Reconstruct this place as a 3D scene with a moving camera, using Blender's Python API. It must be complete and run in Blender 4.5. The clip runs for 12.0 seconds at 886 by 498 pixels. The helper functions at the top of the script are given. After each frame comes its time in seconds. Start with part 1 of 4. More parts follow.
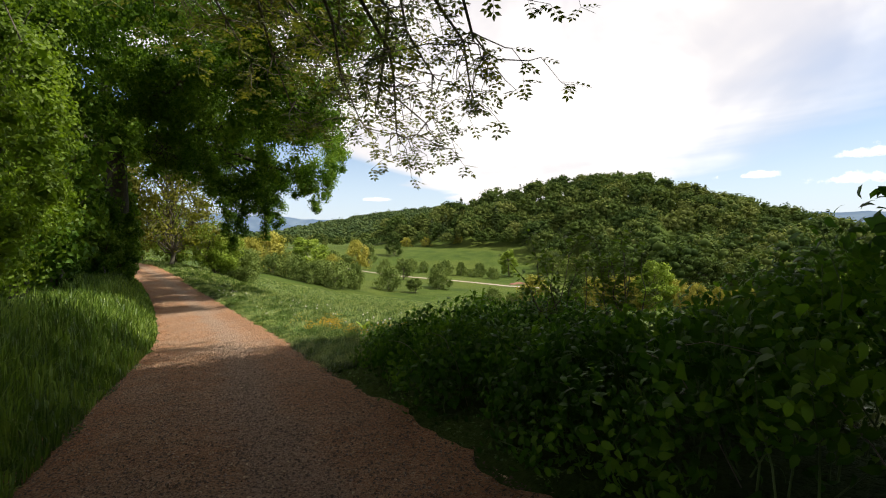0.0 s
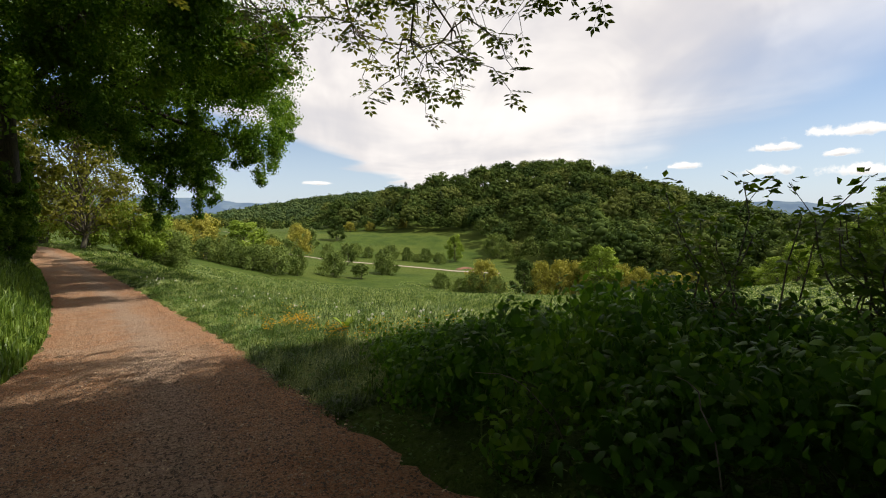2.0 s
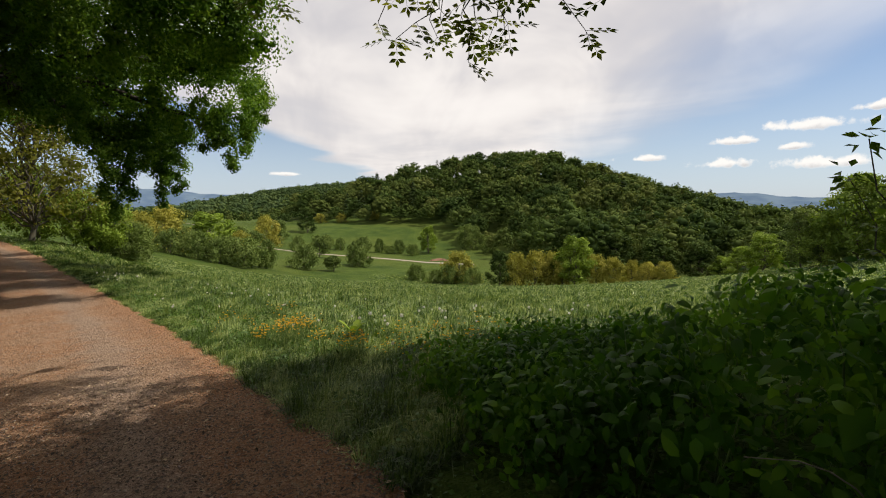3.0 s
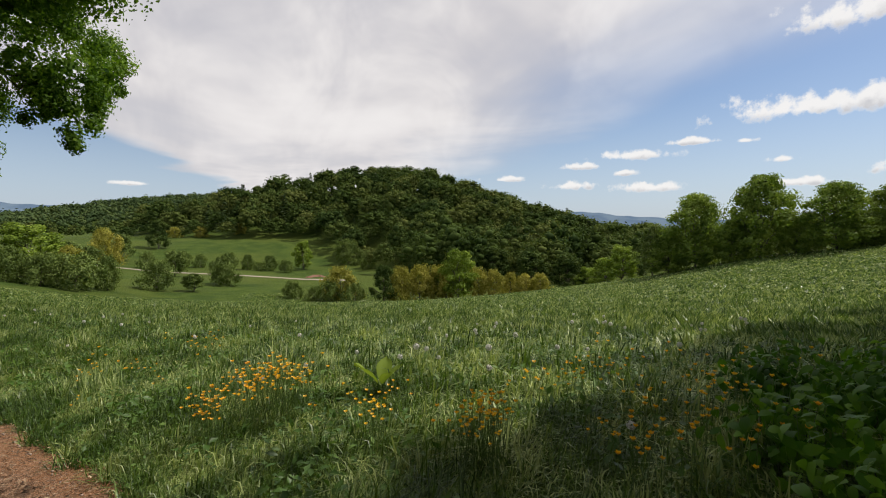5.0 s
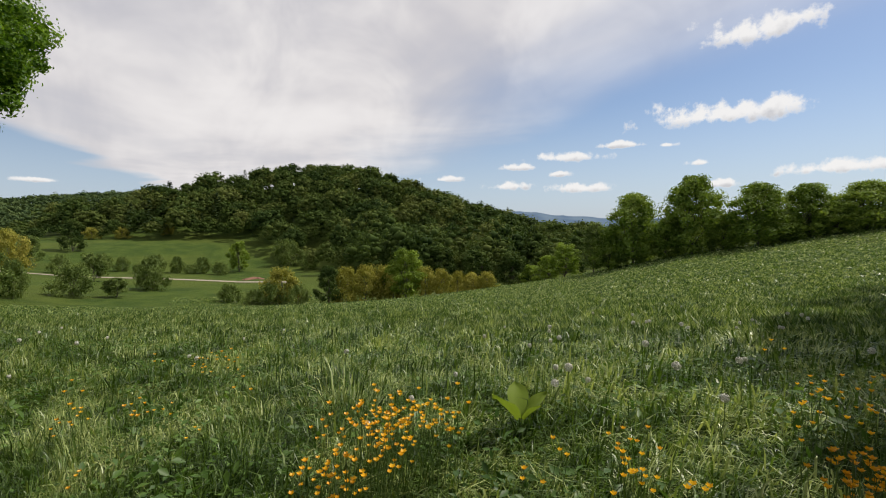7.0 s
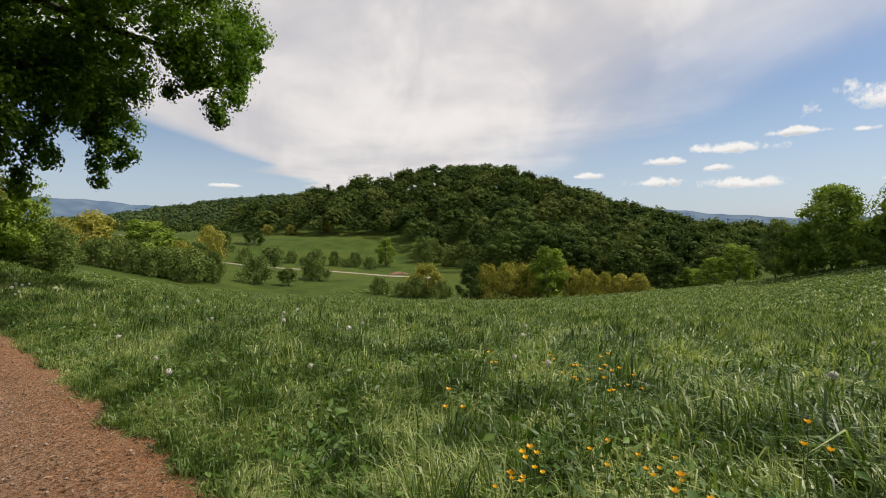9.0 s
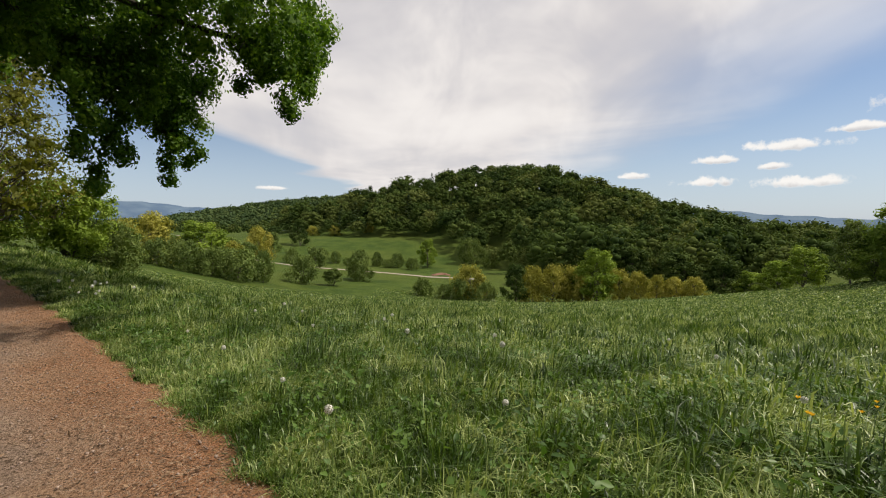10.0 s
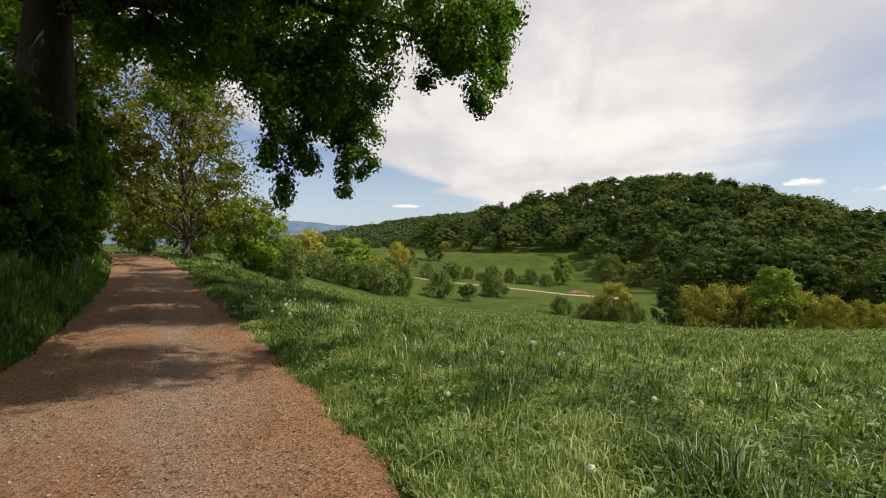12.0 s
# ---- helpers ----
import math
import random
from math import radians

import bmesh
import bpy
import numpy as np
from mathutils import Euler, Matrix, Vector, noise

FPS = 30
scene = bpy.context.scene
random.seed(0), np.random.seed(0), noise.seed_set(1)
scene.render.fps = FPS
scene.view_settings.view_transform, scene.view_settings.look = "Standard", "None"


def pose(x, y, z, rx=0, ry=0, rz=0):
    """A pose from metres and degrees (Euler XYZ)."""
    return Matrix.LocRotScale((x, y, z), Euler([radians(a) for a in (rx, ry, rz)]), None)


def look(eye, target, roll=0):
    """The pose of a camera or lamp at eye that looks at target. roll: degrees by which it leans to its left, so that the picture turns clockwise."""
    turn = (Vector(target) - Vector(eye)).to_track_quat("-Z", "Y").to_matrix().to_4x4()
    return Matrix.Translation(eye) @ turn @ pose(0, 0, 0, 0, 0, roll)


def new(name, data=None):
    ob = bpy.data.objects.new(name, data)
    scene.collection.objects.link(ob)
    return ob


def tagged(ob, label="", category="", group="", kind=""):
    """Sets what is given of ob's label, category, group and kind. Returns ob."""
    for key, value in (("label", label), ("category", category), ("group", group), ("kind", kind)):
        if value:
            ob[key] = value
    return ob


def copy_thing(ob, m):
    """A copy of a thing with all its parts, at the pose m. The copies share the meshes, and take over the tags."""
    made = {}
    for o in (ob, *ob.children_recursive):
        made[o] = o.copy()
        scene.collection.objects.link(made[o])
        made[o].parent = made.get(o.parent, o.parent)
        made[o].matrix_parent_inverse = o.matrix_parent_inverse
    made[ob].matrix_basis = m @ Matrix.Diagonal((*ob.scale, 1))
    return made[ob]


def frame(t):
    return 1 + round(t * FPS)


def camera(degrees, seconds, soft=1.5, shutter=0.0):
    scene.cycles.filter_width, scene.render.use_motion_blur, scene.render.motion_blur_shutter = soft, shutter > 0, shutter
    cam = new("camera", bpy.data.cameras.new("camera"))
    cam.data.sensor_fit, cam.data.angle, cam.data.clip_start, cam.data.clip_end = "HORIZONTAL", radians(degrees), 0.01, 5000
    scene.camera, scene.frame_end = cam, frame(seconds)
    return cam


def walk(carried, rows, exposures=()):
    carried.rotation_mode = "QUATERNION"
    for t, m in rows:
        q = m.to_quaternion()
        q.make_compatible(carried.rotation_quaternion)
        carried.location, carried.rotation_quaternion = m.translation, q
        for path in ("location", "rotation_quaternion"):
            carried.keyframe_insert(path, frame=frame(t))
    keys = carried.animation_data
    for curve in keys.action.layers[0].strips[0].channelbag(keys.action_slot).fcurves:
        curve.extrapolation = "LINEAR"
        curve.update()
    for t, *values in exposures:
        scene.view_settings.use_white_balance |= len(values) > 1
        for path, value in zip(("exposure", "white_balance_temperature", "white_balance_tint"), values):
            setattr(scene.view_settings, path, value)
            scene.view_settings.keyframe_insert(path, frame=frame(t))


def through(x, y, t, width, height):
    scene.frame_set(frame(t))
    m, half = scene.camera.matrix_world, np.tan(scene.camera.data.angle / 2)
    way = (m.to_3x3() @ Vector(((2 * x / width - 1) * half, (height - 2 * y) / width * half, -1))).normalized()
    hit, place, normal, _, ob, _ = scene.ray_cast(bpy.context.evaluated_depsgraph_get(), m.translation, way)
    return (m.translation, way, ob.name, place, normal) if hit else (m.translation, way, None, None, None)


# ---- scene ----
# camera and walk
cam = camera(86.8, 12.0, soft=1.05)
ROWS = [(0.0, 0.0, 0.0, 1.54, -1.53, 0.46, -35.19), (0.5, 0.141, 0.762, 1.445, -2.3, 0.28, -38.02), (1.0, 0.382, 1.667, 1.33, -2.68, 0.11, -40.59),
        (1.5, 0.546, 2.487, 1.239, -3.24, 0.03, -41.49), (2.0, 0.735, 3.339, 1.169, -3.35, 0.08, -42.17), (2.5, 0.846, 4.119, 1.125, -4.11, 0.09, -43.27),
        (4.5, 2.05, 8.367, 0.538, -2.8, 0.22, -57.45), (5.0, 2.167, 9.035, 0.439, -2.48, -0.15, -61.05), (5.5, 2.275, 9.63, 0.402, -2.43, 0.02, -64.17),
        (6.0, 2.377, 10.112, 0.353, -2.26, 0.27, -66.87), (6.5, 2.42, 10.451, 0.357, -2.46, 0.18, -69.1), (8.5, 2.973, 12.754, -0.047, -2.85, -0.31, -57.07),
        (9.0, 2.951, 13.53, -0.061, -2.66, -0.21, -52.06), (9.5, 2.965, 14.291, -0.104, -2.36, -0.23, -50.21), (10.0, 2.98, 15.113, -0.153, -2.52, -0.27, -47.27),
        (10.5, 2.974, 15.907, -0.178, -2.87, -0.18, -42.69), (11.0, 2.99, 16.737, -0.21, -2.53, -0.1, -39.25), (11.5, 3.031, 17.51, -0.23, -1.35, -0.14, -35.15),
        (12.0, 3.109, 18.332, -0.267, -0.66, -0.11, -31.71)]
walk(cam, [(t, pose(x, y, z, 90 + p, r, a)) for t, x, y, z, p, r, a in ROWS], exposures=[(0.0, 0.55, 7000, 10), (2.5, 0.15, 7000, 10), (4.5, -0.06, 6750, 10), (6.5, -0.1, 6700, 10), (9.0, -0.08, 6850, 10), (12.0, 0.1, 7000, 10)])

# sky with a band of high cloud and small fair-weather clouds, and the sun
SUN_BEARING, SUN_HEIGHT = 131.0, 55.0


def bearing(b, e=0.0):
    return Vector((math.sin(radians(b)) * math.cos(radians(e)), math.cos(radians(b)) * math.cos(radians(e)), math.sin(radians(e))))


def math_node(tree, op, a, b=None, c=None):
    n = tree.nodes.new("ShaderNodeMath")
    n.operation = op
    for i, v in enumerate((a, b, c)):
        if v is None:
            continue
        if isinstance(v, (int, float)):
            n.inputs[i].default_value = v
        else:
            tree.links.new(v, n.inputs[i])
    return n.outputs[0]


def smooth_range(tree, value, lo, hi, to_lo=0.0, to_hi=1.0):
    n = tree.nodes.new("ShaderNodeMapRange")
    n.interpolation_type = "SMOOTHSTEP"
    tree.links.new(value, n.inputs[0])
    n.inputs[1].default_value, n.inputs[2].default_value, n.inputs[3].default_value, n.inputs[4].default_value = lo, hi, to_lo, to_hi
    return n.outputs[0]


def noise_node(tree, vector, scale, detail=4.0, rough=0.55, distortion=0.0):
    n = tree.nodes.new("ShaderNodeTexNoise")
    tree.links.new(vector, n.inputs["Vector"])
    n.inputs["Scale"].default_value, n.inputs["Detail"].default_value = scale, detail
    n.inputs["Roughness"].default_value, n.inputs["Distortion"].default_value = rough, distortion
    return n.outputs[0]


def mix_color(tree, factor, a, b, blend="MIX"):
    n = tree.nodes.new("ShaderNodeMix")
    n.data_type, n.blend_type = "RGBA", blend
    for i, v in ((0, factor), (6, a), (7, b)):
        if isinstance(v, (int, float, tuple)):
            n.inputs[i].default_value = v if not isinstance(v, tuple) else (*v, 1.0)[:4]
        else:
            tree.links.new(v, n.inputs[i])
    return n.outputs[2]


def make_world():
    w = bpy.data.worlds.new("sky")
    scene.world = w
    w.use_nodes = True
    t = w.node_tree
    t.nodes.clear()
    sky = t.nodes.new("ShaderNodeTexSky")
    sky.sky_type, sky.sun_disc = "NISHITA", False
    sky.sun_elevation, sky.sun_rotation = radians(SUN_HEIGHT), radians(SUN_BEARING)
    sky.dust_density, sky.air_density = 1.0, 1.0
    geo = t.nodes.new("ShaderNodeTexCoord")
    way = geo.outputs["Generated"]
    sep = t.nodes.new("ShaderNodeSeparateXYZ")
    t.links.new(way, sep.inputs[0])
    x, y, z = sep.outputs
    up = math_node(t, "MAXIMUM", z, 0.02)
    px, py = math_node(t, "DIVIDE", x, up), math_node(t, "DIVIDE", y, up)
    # along and across the cloud band, on a layer one unit overhead
    s, c = math.sin(radians(48)), math.cos(radians(48))
    along = math_node(t, "ADD", math_node(t, "MULTIPLY", px, s), math_node(t, "MULTIPLY", py, c))
    across = math_node(t, "SUBTRACT", math_node(t, "MULTIPLY", py, s), math_node(t, "MULTIPLY", px, c))
    comb = t.nodes.new("ShaderNodeCombineXYZ")
    t.links.new(math_node(t, "MULTIPLY", along, 0.6), comb.inputs[0])
    t.links.new(across, comb.inputs[1])
    streak = noise_node(t, comb.outputs[0], 0.55, 4.0, 0.5, 0.35)
    fine = noise_node(t, way, 5.0, 4.0, 0.55, 0.5)
    wobble = math_node(t, "MULTIPLY", math_node(t, "SUBTRACT", streak, 0.5), 2.2)
    v = math_node(t, "ADD", across, wobble)
    left = smooth_range(t, v, 2.6, 2.0)
    right = smooth_range(t, v, -3.0, -0.7)
    body = math_node(t, "MULTIPLY", left, right)
    thin = smooth_range(t, math_node(t, "ADD", math_node(t, "MULTIPLY", streak, 0.65), math_node(t, "MULTIPLY", fine, 0.35)), 0.34, 0.56, 0.84, 1.0)
    body = math_node(t, "MULTIPLY", body, thin)
    haze = smooth_range(t, z, 0.28, 0.0, 0.0, 0.62)
    # small clouds: bearing, height, half width, half height in degrees
    puffs = [(98.2, 11.6, 8.2, 1.5), (89.0, 9.3, 2.4, 0.45), (93.6, 9.0, 1.0, 0.35), (77.4, 7.2, 2.0, 0.5), (81.9, 6.3, 1.3, 0.4), (75.8, 5.0, 2.7, 0.7), (85.0, 4.6, 3.4, 0.75),
             (82.8, 8.2, 4.0, 0.75), (96.8, 6.9, 1.6, 0.4), (108, 5.6, 6.0, 0.8), (68.4, 5.9, 2.4, 0.45), (101, 19.0, 4.6, 1.7), (97.9, 4.6, 3.0, 0.5), (27.6, 4.5, 2.1, 0.3)]
    rough = noise_node(t, way, 16.0, 5.0, 0.62)
    big = noise_node(t, way, 38.0, 4.0, 0.6)
    wob = math_node(t, "SUBTRACT", math_node(t, "ADD", math_node(t, "MULTIPLY", rough, 0.65), math_node(t, "MULTIPLY", big, 0.35)), 0.5)
    total, shade = None, None
    for b, e, hw, hh in puffs:
        centre, side, top = bearing(b, e), bearing(b + 90), None
        top = side.cross(centre)
        sums = []
        for vec, half in ((side, hw), (top, hh)):
            d = t.nodes.new("ShaderNodeVectorMath")
            d.operation = "DOT_PRODUCT"
            t.links.new(way, d.inputs[0])
            d.inputs[1].default_value = vec
            sums.append(math_node(t, "DIVIDE", d.outputs["Value"], math.sin(radians(half))))
        ahead = t.nodes.new("ShaderNodeVectorMath")
        ahead.operation = "DOT_PRODUCT"
        t.links.new(way, ahead.inputs[0])
        ahead.inputs[1].default_value = centre
        # flat base, domed top
        low = math_node(t, "MULTIPLY", math_node(t, "MINIMUM", sums[1], 0.0), 1.5)
        vert = math_node(t, "ADD", math_node(t, "MAXIMUM", sums[1], 0.0), low)
        dist = math_node(t, "SQRT", math_node(t, "ADD", math_node(t, "POWER", math_node(t, "ABSOLUTE", sums[0]), 2.0), math_node(t, "POWER", math_node(t, "ABSOLUTE", vert), 2.0)))
        m = smooth_range(t, math_node(t, "ADD", dist, math_node(t, "MULTIPLY", wob, 4.5)), 1.05, 0.45)
        m = math_node(t, "MULTIPLY", m, math_node(t, "GREATER_THAN", ahead.outputs["Value"], 0.5))
        dark = math_node(t, "MULTIPLY", m, smooth_range(t, math_node(t, "ADD", sums[1], math_node(t, "MULTIPLY", wob, 3.0)), 0.1, -0.8))
        total = m if total is None else math_node(t, "MAXIMUM", total, m)
        shade = dark if shade is None else math_node(t, "MAXIMUM", shade, dark)
    blue = mix_color(t, 1.0, sky.outputs[0], (0.8, 0.88, 1.0), "MULTIPLY")
    blue = mix_color(t, 1.0, blue, (1.12, 1.12, 1.12), "MULTIPLY")
    blue = mix_color(t, haze, blue, (5.9, 7.0, 8.7))
    grey = mix_color(t, smooth_range(t, math_node(t, "ADD", math_node(t, "MULTIPLY", fine, 0.5), math_node(t, "MULTIPLY", streak, 0.5)), 0.38, 0.66), (6.6, 6.5, 6.9), (8.9, 8.8, 9.0))
    col = mix_color(t, body, blue, grey)
    white = mix_color(t, shade, (9.6, 9.6, 9.7), (6.2, 6.3, 6.7))
    col = mix_color(t, math_node(t, "MULTIPLY", total, 0.95), col, white)
    bg = t.nodes.new("ShaderNodeBackground")
    t.links.new(col, bg.inputs[0])
    bg.inputs[1].default_value = 0.1
    out = t.nodes.new("ShaderNodeOutputWorld")
    t.links.new(bg.outputs[0], out.inputs[0])


make_world()
sun = bpy.data.lights.new("sun", "SUN")
sun.energy, sun.angle, sun.color = 4.2, radians(0.55), (1.0, 0.95, 0.86)
new("sun", sun).matrix_world = look(bearing(SUN_BEARING, SUN_HEIGHT) * 50, (0, 0, 0))


# materials
def material(name):
    m = bpy.data.materials.new(name)
    m.use_nodes = True
    t = m.node_tree
    bsdf = t.nodes["Principled BSDF"]
    return m, t, bsdf


def object_coords(t):
    n = t.nodes.new("ShaderNodeNewGeometry")
    return n.outputs["Position"]


def bump(t, bsdf, height, strength=0.5, distance=0.02):
    b = t.nodes.new("ShaderNodeBump")
    b.inputs["Strength"].default_value, b.inputs["Distance"].default_value = strength, distance
    t.links.new(height, b.inputs["Height"])
    t.links.new(b.outputs[0], bsdf.inputs["Normal"])


def foliage(name, dark, mid, light, through=0.35, gloss=0.45, patch=0.25, shine=0.35, by_tree=False):
    """Leaves: three greens picked leaf by leaf, drifting over larger patches, letting some light through."""
    m, t, bsdf = material(name)
    g = t.nodes.new("ShaderNodeNewGeometry")
    big = noise_node(t, g.outputs["Position"], patch, 3.0)
    mixv = math_node(t, "ADD", math_node(t, "MULTIPLY", g.outputs["Random Per Island"], 0.5), math_node(t, "MULTIPLY", smooth_range(t, big, 0.36, 0.64), 0.5))
    if by_tree:
        tint = t.nodes.new("ShaderNodeAttribute")
        tint.attribute_name = "tint"
        mixv = math_node(t, "ADD", math_node(t, "MULTIPLY", mixv, 0.36), math_node(t, "MULTIPLY", tint.outputs["Fac"], 0.6))
    ramp = t.nodes.new("ShaderNodeValToRGB")
    el = ramp.color_ramp.elements
    el[0].position, el[0].color = 0.1, (*dark, 1)
    el[1].position, el[1].color = 0.9, (*light, 1)
    e = el.new(0.5)
    e.color = (*mid, 1)
    t.links.new(mixv, ramp.inputs[0])
    t.links.new(ramp.outputs[0], bsdf.inputs["Base Color"])
    bsdf.inputs["Roughness"].default_value = gloss
    bsdf.inputs["Specular IOR Level"].default_value = shine
    tr = t.nodes.new("ShaderNodeBsdfTranslucent")
    warm = mix_color(t, 1.0, ramp.outputs[0], (1.14, 1.16, 0.6), "MULTIPLY")
    t.links.new(warm, tr.inputs[0])
    mx = t.nodes.new("ShaderNodeMixShader")
    mx.inputs[0].default_value = through
    t.links.new(bsdf.outputs[0], mx.inputs[1])
    t.links.new(tr.outputs[0], mx.inputs[2])
    t.links.new(mx.outputs[0], t.nodes["Material Output"].inputs[0])
    return m


def bark(name, a, b):
    m, t, bsdf = material(name)
    p = object_coords(t)
    mp = t.nodes.new("ShaderNodeMapping")
    mp.inputs["Scale"].default_value = (1, 1, 0.25)
    t.links.new(p, mp.inputs[0])
    n = noise_node(t, mp.outputs[0], 14.0, 6.0, 0.65)
    big = noise_node(t, p, 1.2, 3.0)
    col = mix_color(t, smooth_range(t, n, 0.35, 0.65), a, b)
    col = mix_color(t, math_node(t, "MULTIPLY", smooth_range(t, big, 0.5, 0.7), 0.4), col, (0.06, 0.075, 0.03))
    t.links.new(col, bsdf.inputs["Base Color"])
    bsdf.inputs["Roughness"].default_value = 0.9
    bump(t, bsdf, n, 0.9, 0.03)
    return m


def ground_material():
    m, t, bsdf = material("meadow_ground")
    p = object_coords(t)
    fine = noise_node(t, p, 9.0, 6.0, 0.7)
    tuft = noise_node(t, p, 1.1, 6.0, 0.75)
    mid = noise_node(t, p, 0.14, 5.0, 0.65)
    far = noise_node(t, p, 0.03, 4.0)
    col = mix_color(t, smooth_range(t, mid, 0.32, 0.68), (0.034, 0.062, 0.011), (0.068, 0.102, 0.018))
    col = mix_color(t, math_node(t, "MULTIPLY", smooth_range(t, far, 0.42, 0.62), 0.6), col, (0.085, 0.108, 0.02))
    col = mix_color(t, math_node(t, "MULTIPLY", smooth_range(t, tuft, 0.5, 0.7), 0.55), col, (0.034, 0.06, 0.012))
    col = mix_color(t, math_node(t, "MULTIPLY", smooth_range(t, fine, 0.5, 0.7), 0.5), col, (0.028, 0.045, 0.01))
    t.links.new(col, bsdf.inputs["Base Color"])
    bsdf.inputs["Roughness"].default_value = 0.95
    bsdf.inputs["Specular IOR Level"].default_value = 0.1
    bump(t, bsdf, tuft, 1.0, 0.4)
    return m


def lane_material():
    m, t, bsdf = material("red_gravel")
    p = object_coords(t)
    grain = noise_node(t, p, 55.0, 6.0, 0.8)
    blot = noise_node(t, p, 1.6, 5.0, 0.6)
    large = noise_node(t, p, 0.45, 3.0)
    chip = noise_node(t, p, 19.0, 4.0, 0.7, 1.5)
    v = t.nodes.new("ShaderNodeTexVoronoi")
    t.links.new(p, v.inputs["Vector"])
    v.inputs["Scale"].default_value = 42.0
    col = mix_color(t, smooth_range(t, blot, 0.32, 0.68), (0.37, 0.178, 0.088), (0.425, 0.25, 0.148))
    col = mix_color(t, math_node(t, "MULTIPLY", smooth_range(t, large, 0.45, 0.65), 0.7), col, (0.4, 0.265, 0.18))
    at_u = t.nodes.new("ShaderNodeAttribute")
    at_u.attribute_name = "across"
    wav = math_node(t, "ADD", at_u.outputs["Fac"], math_node(t, "MULTIPLY", math_node(t, "SUBTRACT", blot, 0.5), 0.9))
    strip_a = smooth_range(t, math_node(t, "ABSOLUTE", math_node(t, "SUBTRACT", wav, 0.35)), 0.5, 0.1)
    col = mix_color(t, math_node(t, "MULTIPLY", strip_a, 0.6), col, (0.36, 0.275, 0.215))
    edge = smooth_range(t, math_node(t, "ABSOLUTE", wav), 0.95, 1.5)
    col = mix_color(t, math_node(t, "MULTIPLY", edge, 0.55), col, (0.42, 0.18, 0.075))
    stone = mix_color(t, smooth_range(t, v.outputs["Color"], 0.2, 0.9), (0.14, 0.085, 0.055), (0.56, 0.42, 0.31))
    col = mix_color(t, math_node(t, "MULTIPLY", smooth_range(t, grain, 0.46, 0.6), 0.7), col, stone)
    col = mix_color(t, math_node(t, "MULTIPLY", smooth_range(t, chip, 0.54, 0.6), 0.85), col, (0.1, 0.06, 0.035))
    t.links.new(col, bsdf.inputs["Base Color"])
    bsdf.inputs["Roughness"].default_value = 0.93
    bsdf.inputs["Specular IOR Level"].default_value = 0.2
    h = math_node(t, "ADD", grain, math_node(t, "MULTIPLY", v.outputs["Distance"], 0.8))
    bump(t, bsdf, h, 1.0, 0.03)
    return m


def plain(name, color, rough=0.7, var=0.25, scale=8.0):
    m, t, bsdf = material(name)
    g = t.nodes.new("ShaderNodeNewGeometry")
    n = noise_node(t, g.outputs["Position"], scale, 4.0)
    r = math_node(t, "ADD", math_node(t, "MULTIPLY", n, 0.5), math_node(t, "MULTIPLY", g.outputs["Random Per Island"], 0.5))
    lo, hi = tuple(c * (1 - var) for c in color), tuple(min(1, c * (1 + var)) for c in color)
    t.links.new(mix_color(t, r, lo, hi), bsdf.inputs["Base Color"])
    bsdf.inputs["Roughness"].default_value = rough
    return m


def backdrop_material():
    """Hills on the horizon, far beyond the valley; their blue haze is painted in."""
    m, t, bsdf = material("haze_tinted_hills")
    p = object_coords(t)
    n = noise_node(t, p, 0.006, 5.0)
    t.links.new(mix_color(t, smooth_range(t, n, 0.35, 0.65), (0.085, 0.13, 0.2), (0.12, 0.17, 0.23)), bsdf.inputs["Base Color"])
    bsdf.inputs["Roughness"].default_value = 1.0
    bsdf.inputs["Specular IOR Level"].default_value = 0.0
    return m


M_GROUND, M_LANE, M_HAZE_HILLS = ground_material(), lane_material(), backdrop_material()
M_TRACK = plain("pale_track", (0.3, 0.26, 0.2), 0.95, 0.25, 0.8)
M_EARTH = plain("bare_red_earth", (0.17, 0.085, 0.055), 0.95, 0.35, 0.6)
M_STONE = plain("lane_stone", (0.33, 0.24, 0.19), 0.9, 0.45, 30.0)
M_LITTER = plain("dry_leaf_litter", (0.25, 0.16, 0.095), 0.85, 0.8, 30.0)
# dark litter for the lane's start; its tone also deepens the shade there
M_SHADE_LITTER = plain("shade_dark_litter", (0.085, 0.056, 0.038), 0.9, 0.5, 20.0)
M_PALE = plain("pale_dead_leaf", (0.5, 0.37, 0.23), 0.7, 0.45, 20.0)
M_GRASS = foliage("meadow_grass", (0.026, 0.06, 0.008), (0.108, 0.185, 0.028), (0.46, 0.52, 0.21), 0.32, 0.38, 1.6, 0.38)
M_VERGE = foliage("verge_grass", (0.045, 0.09, 0.014), (0.11, 0.19, 0.028), (0.24, 0.34, 0.07), 0.4, 0.42, 0.9)
M_HERB = foliage("low_herbs", (0.045, 0.1, 0.018), (0.08, 0.16, 0.028), (0.15, 0.25, 0.05), 0.35, 0.45, 1.0)
M_HEDGE = foliage("nettle_and_bramble_leaves", (0.03, 0.088, 0.008), (0.068, 0.17, 0.015), (0.16, 0.31, 0.028), 0.45, 0.5, 0.9, 0.2)
M_OAK = foliage("oak_leaves", (0.04, 0.096, 0.01), (0.09, 0.178, 0.018), (0.21, 0.33, 0.042), 0.45, 0.5, 0.35, 0.14)
M_WALNUT = foliage("walnut_leaves", (0.06, 0.085, 0.02), (0.1, 0.125, 0.025), (0.2, 0.2, 0.03), 0.42, 0.4, 0.7)
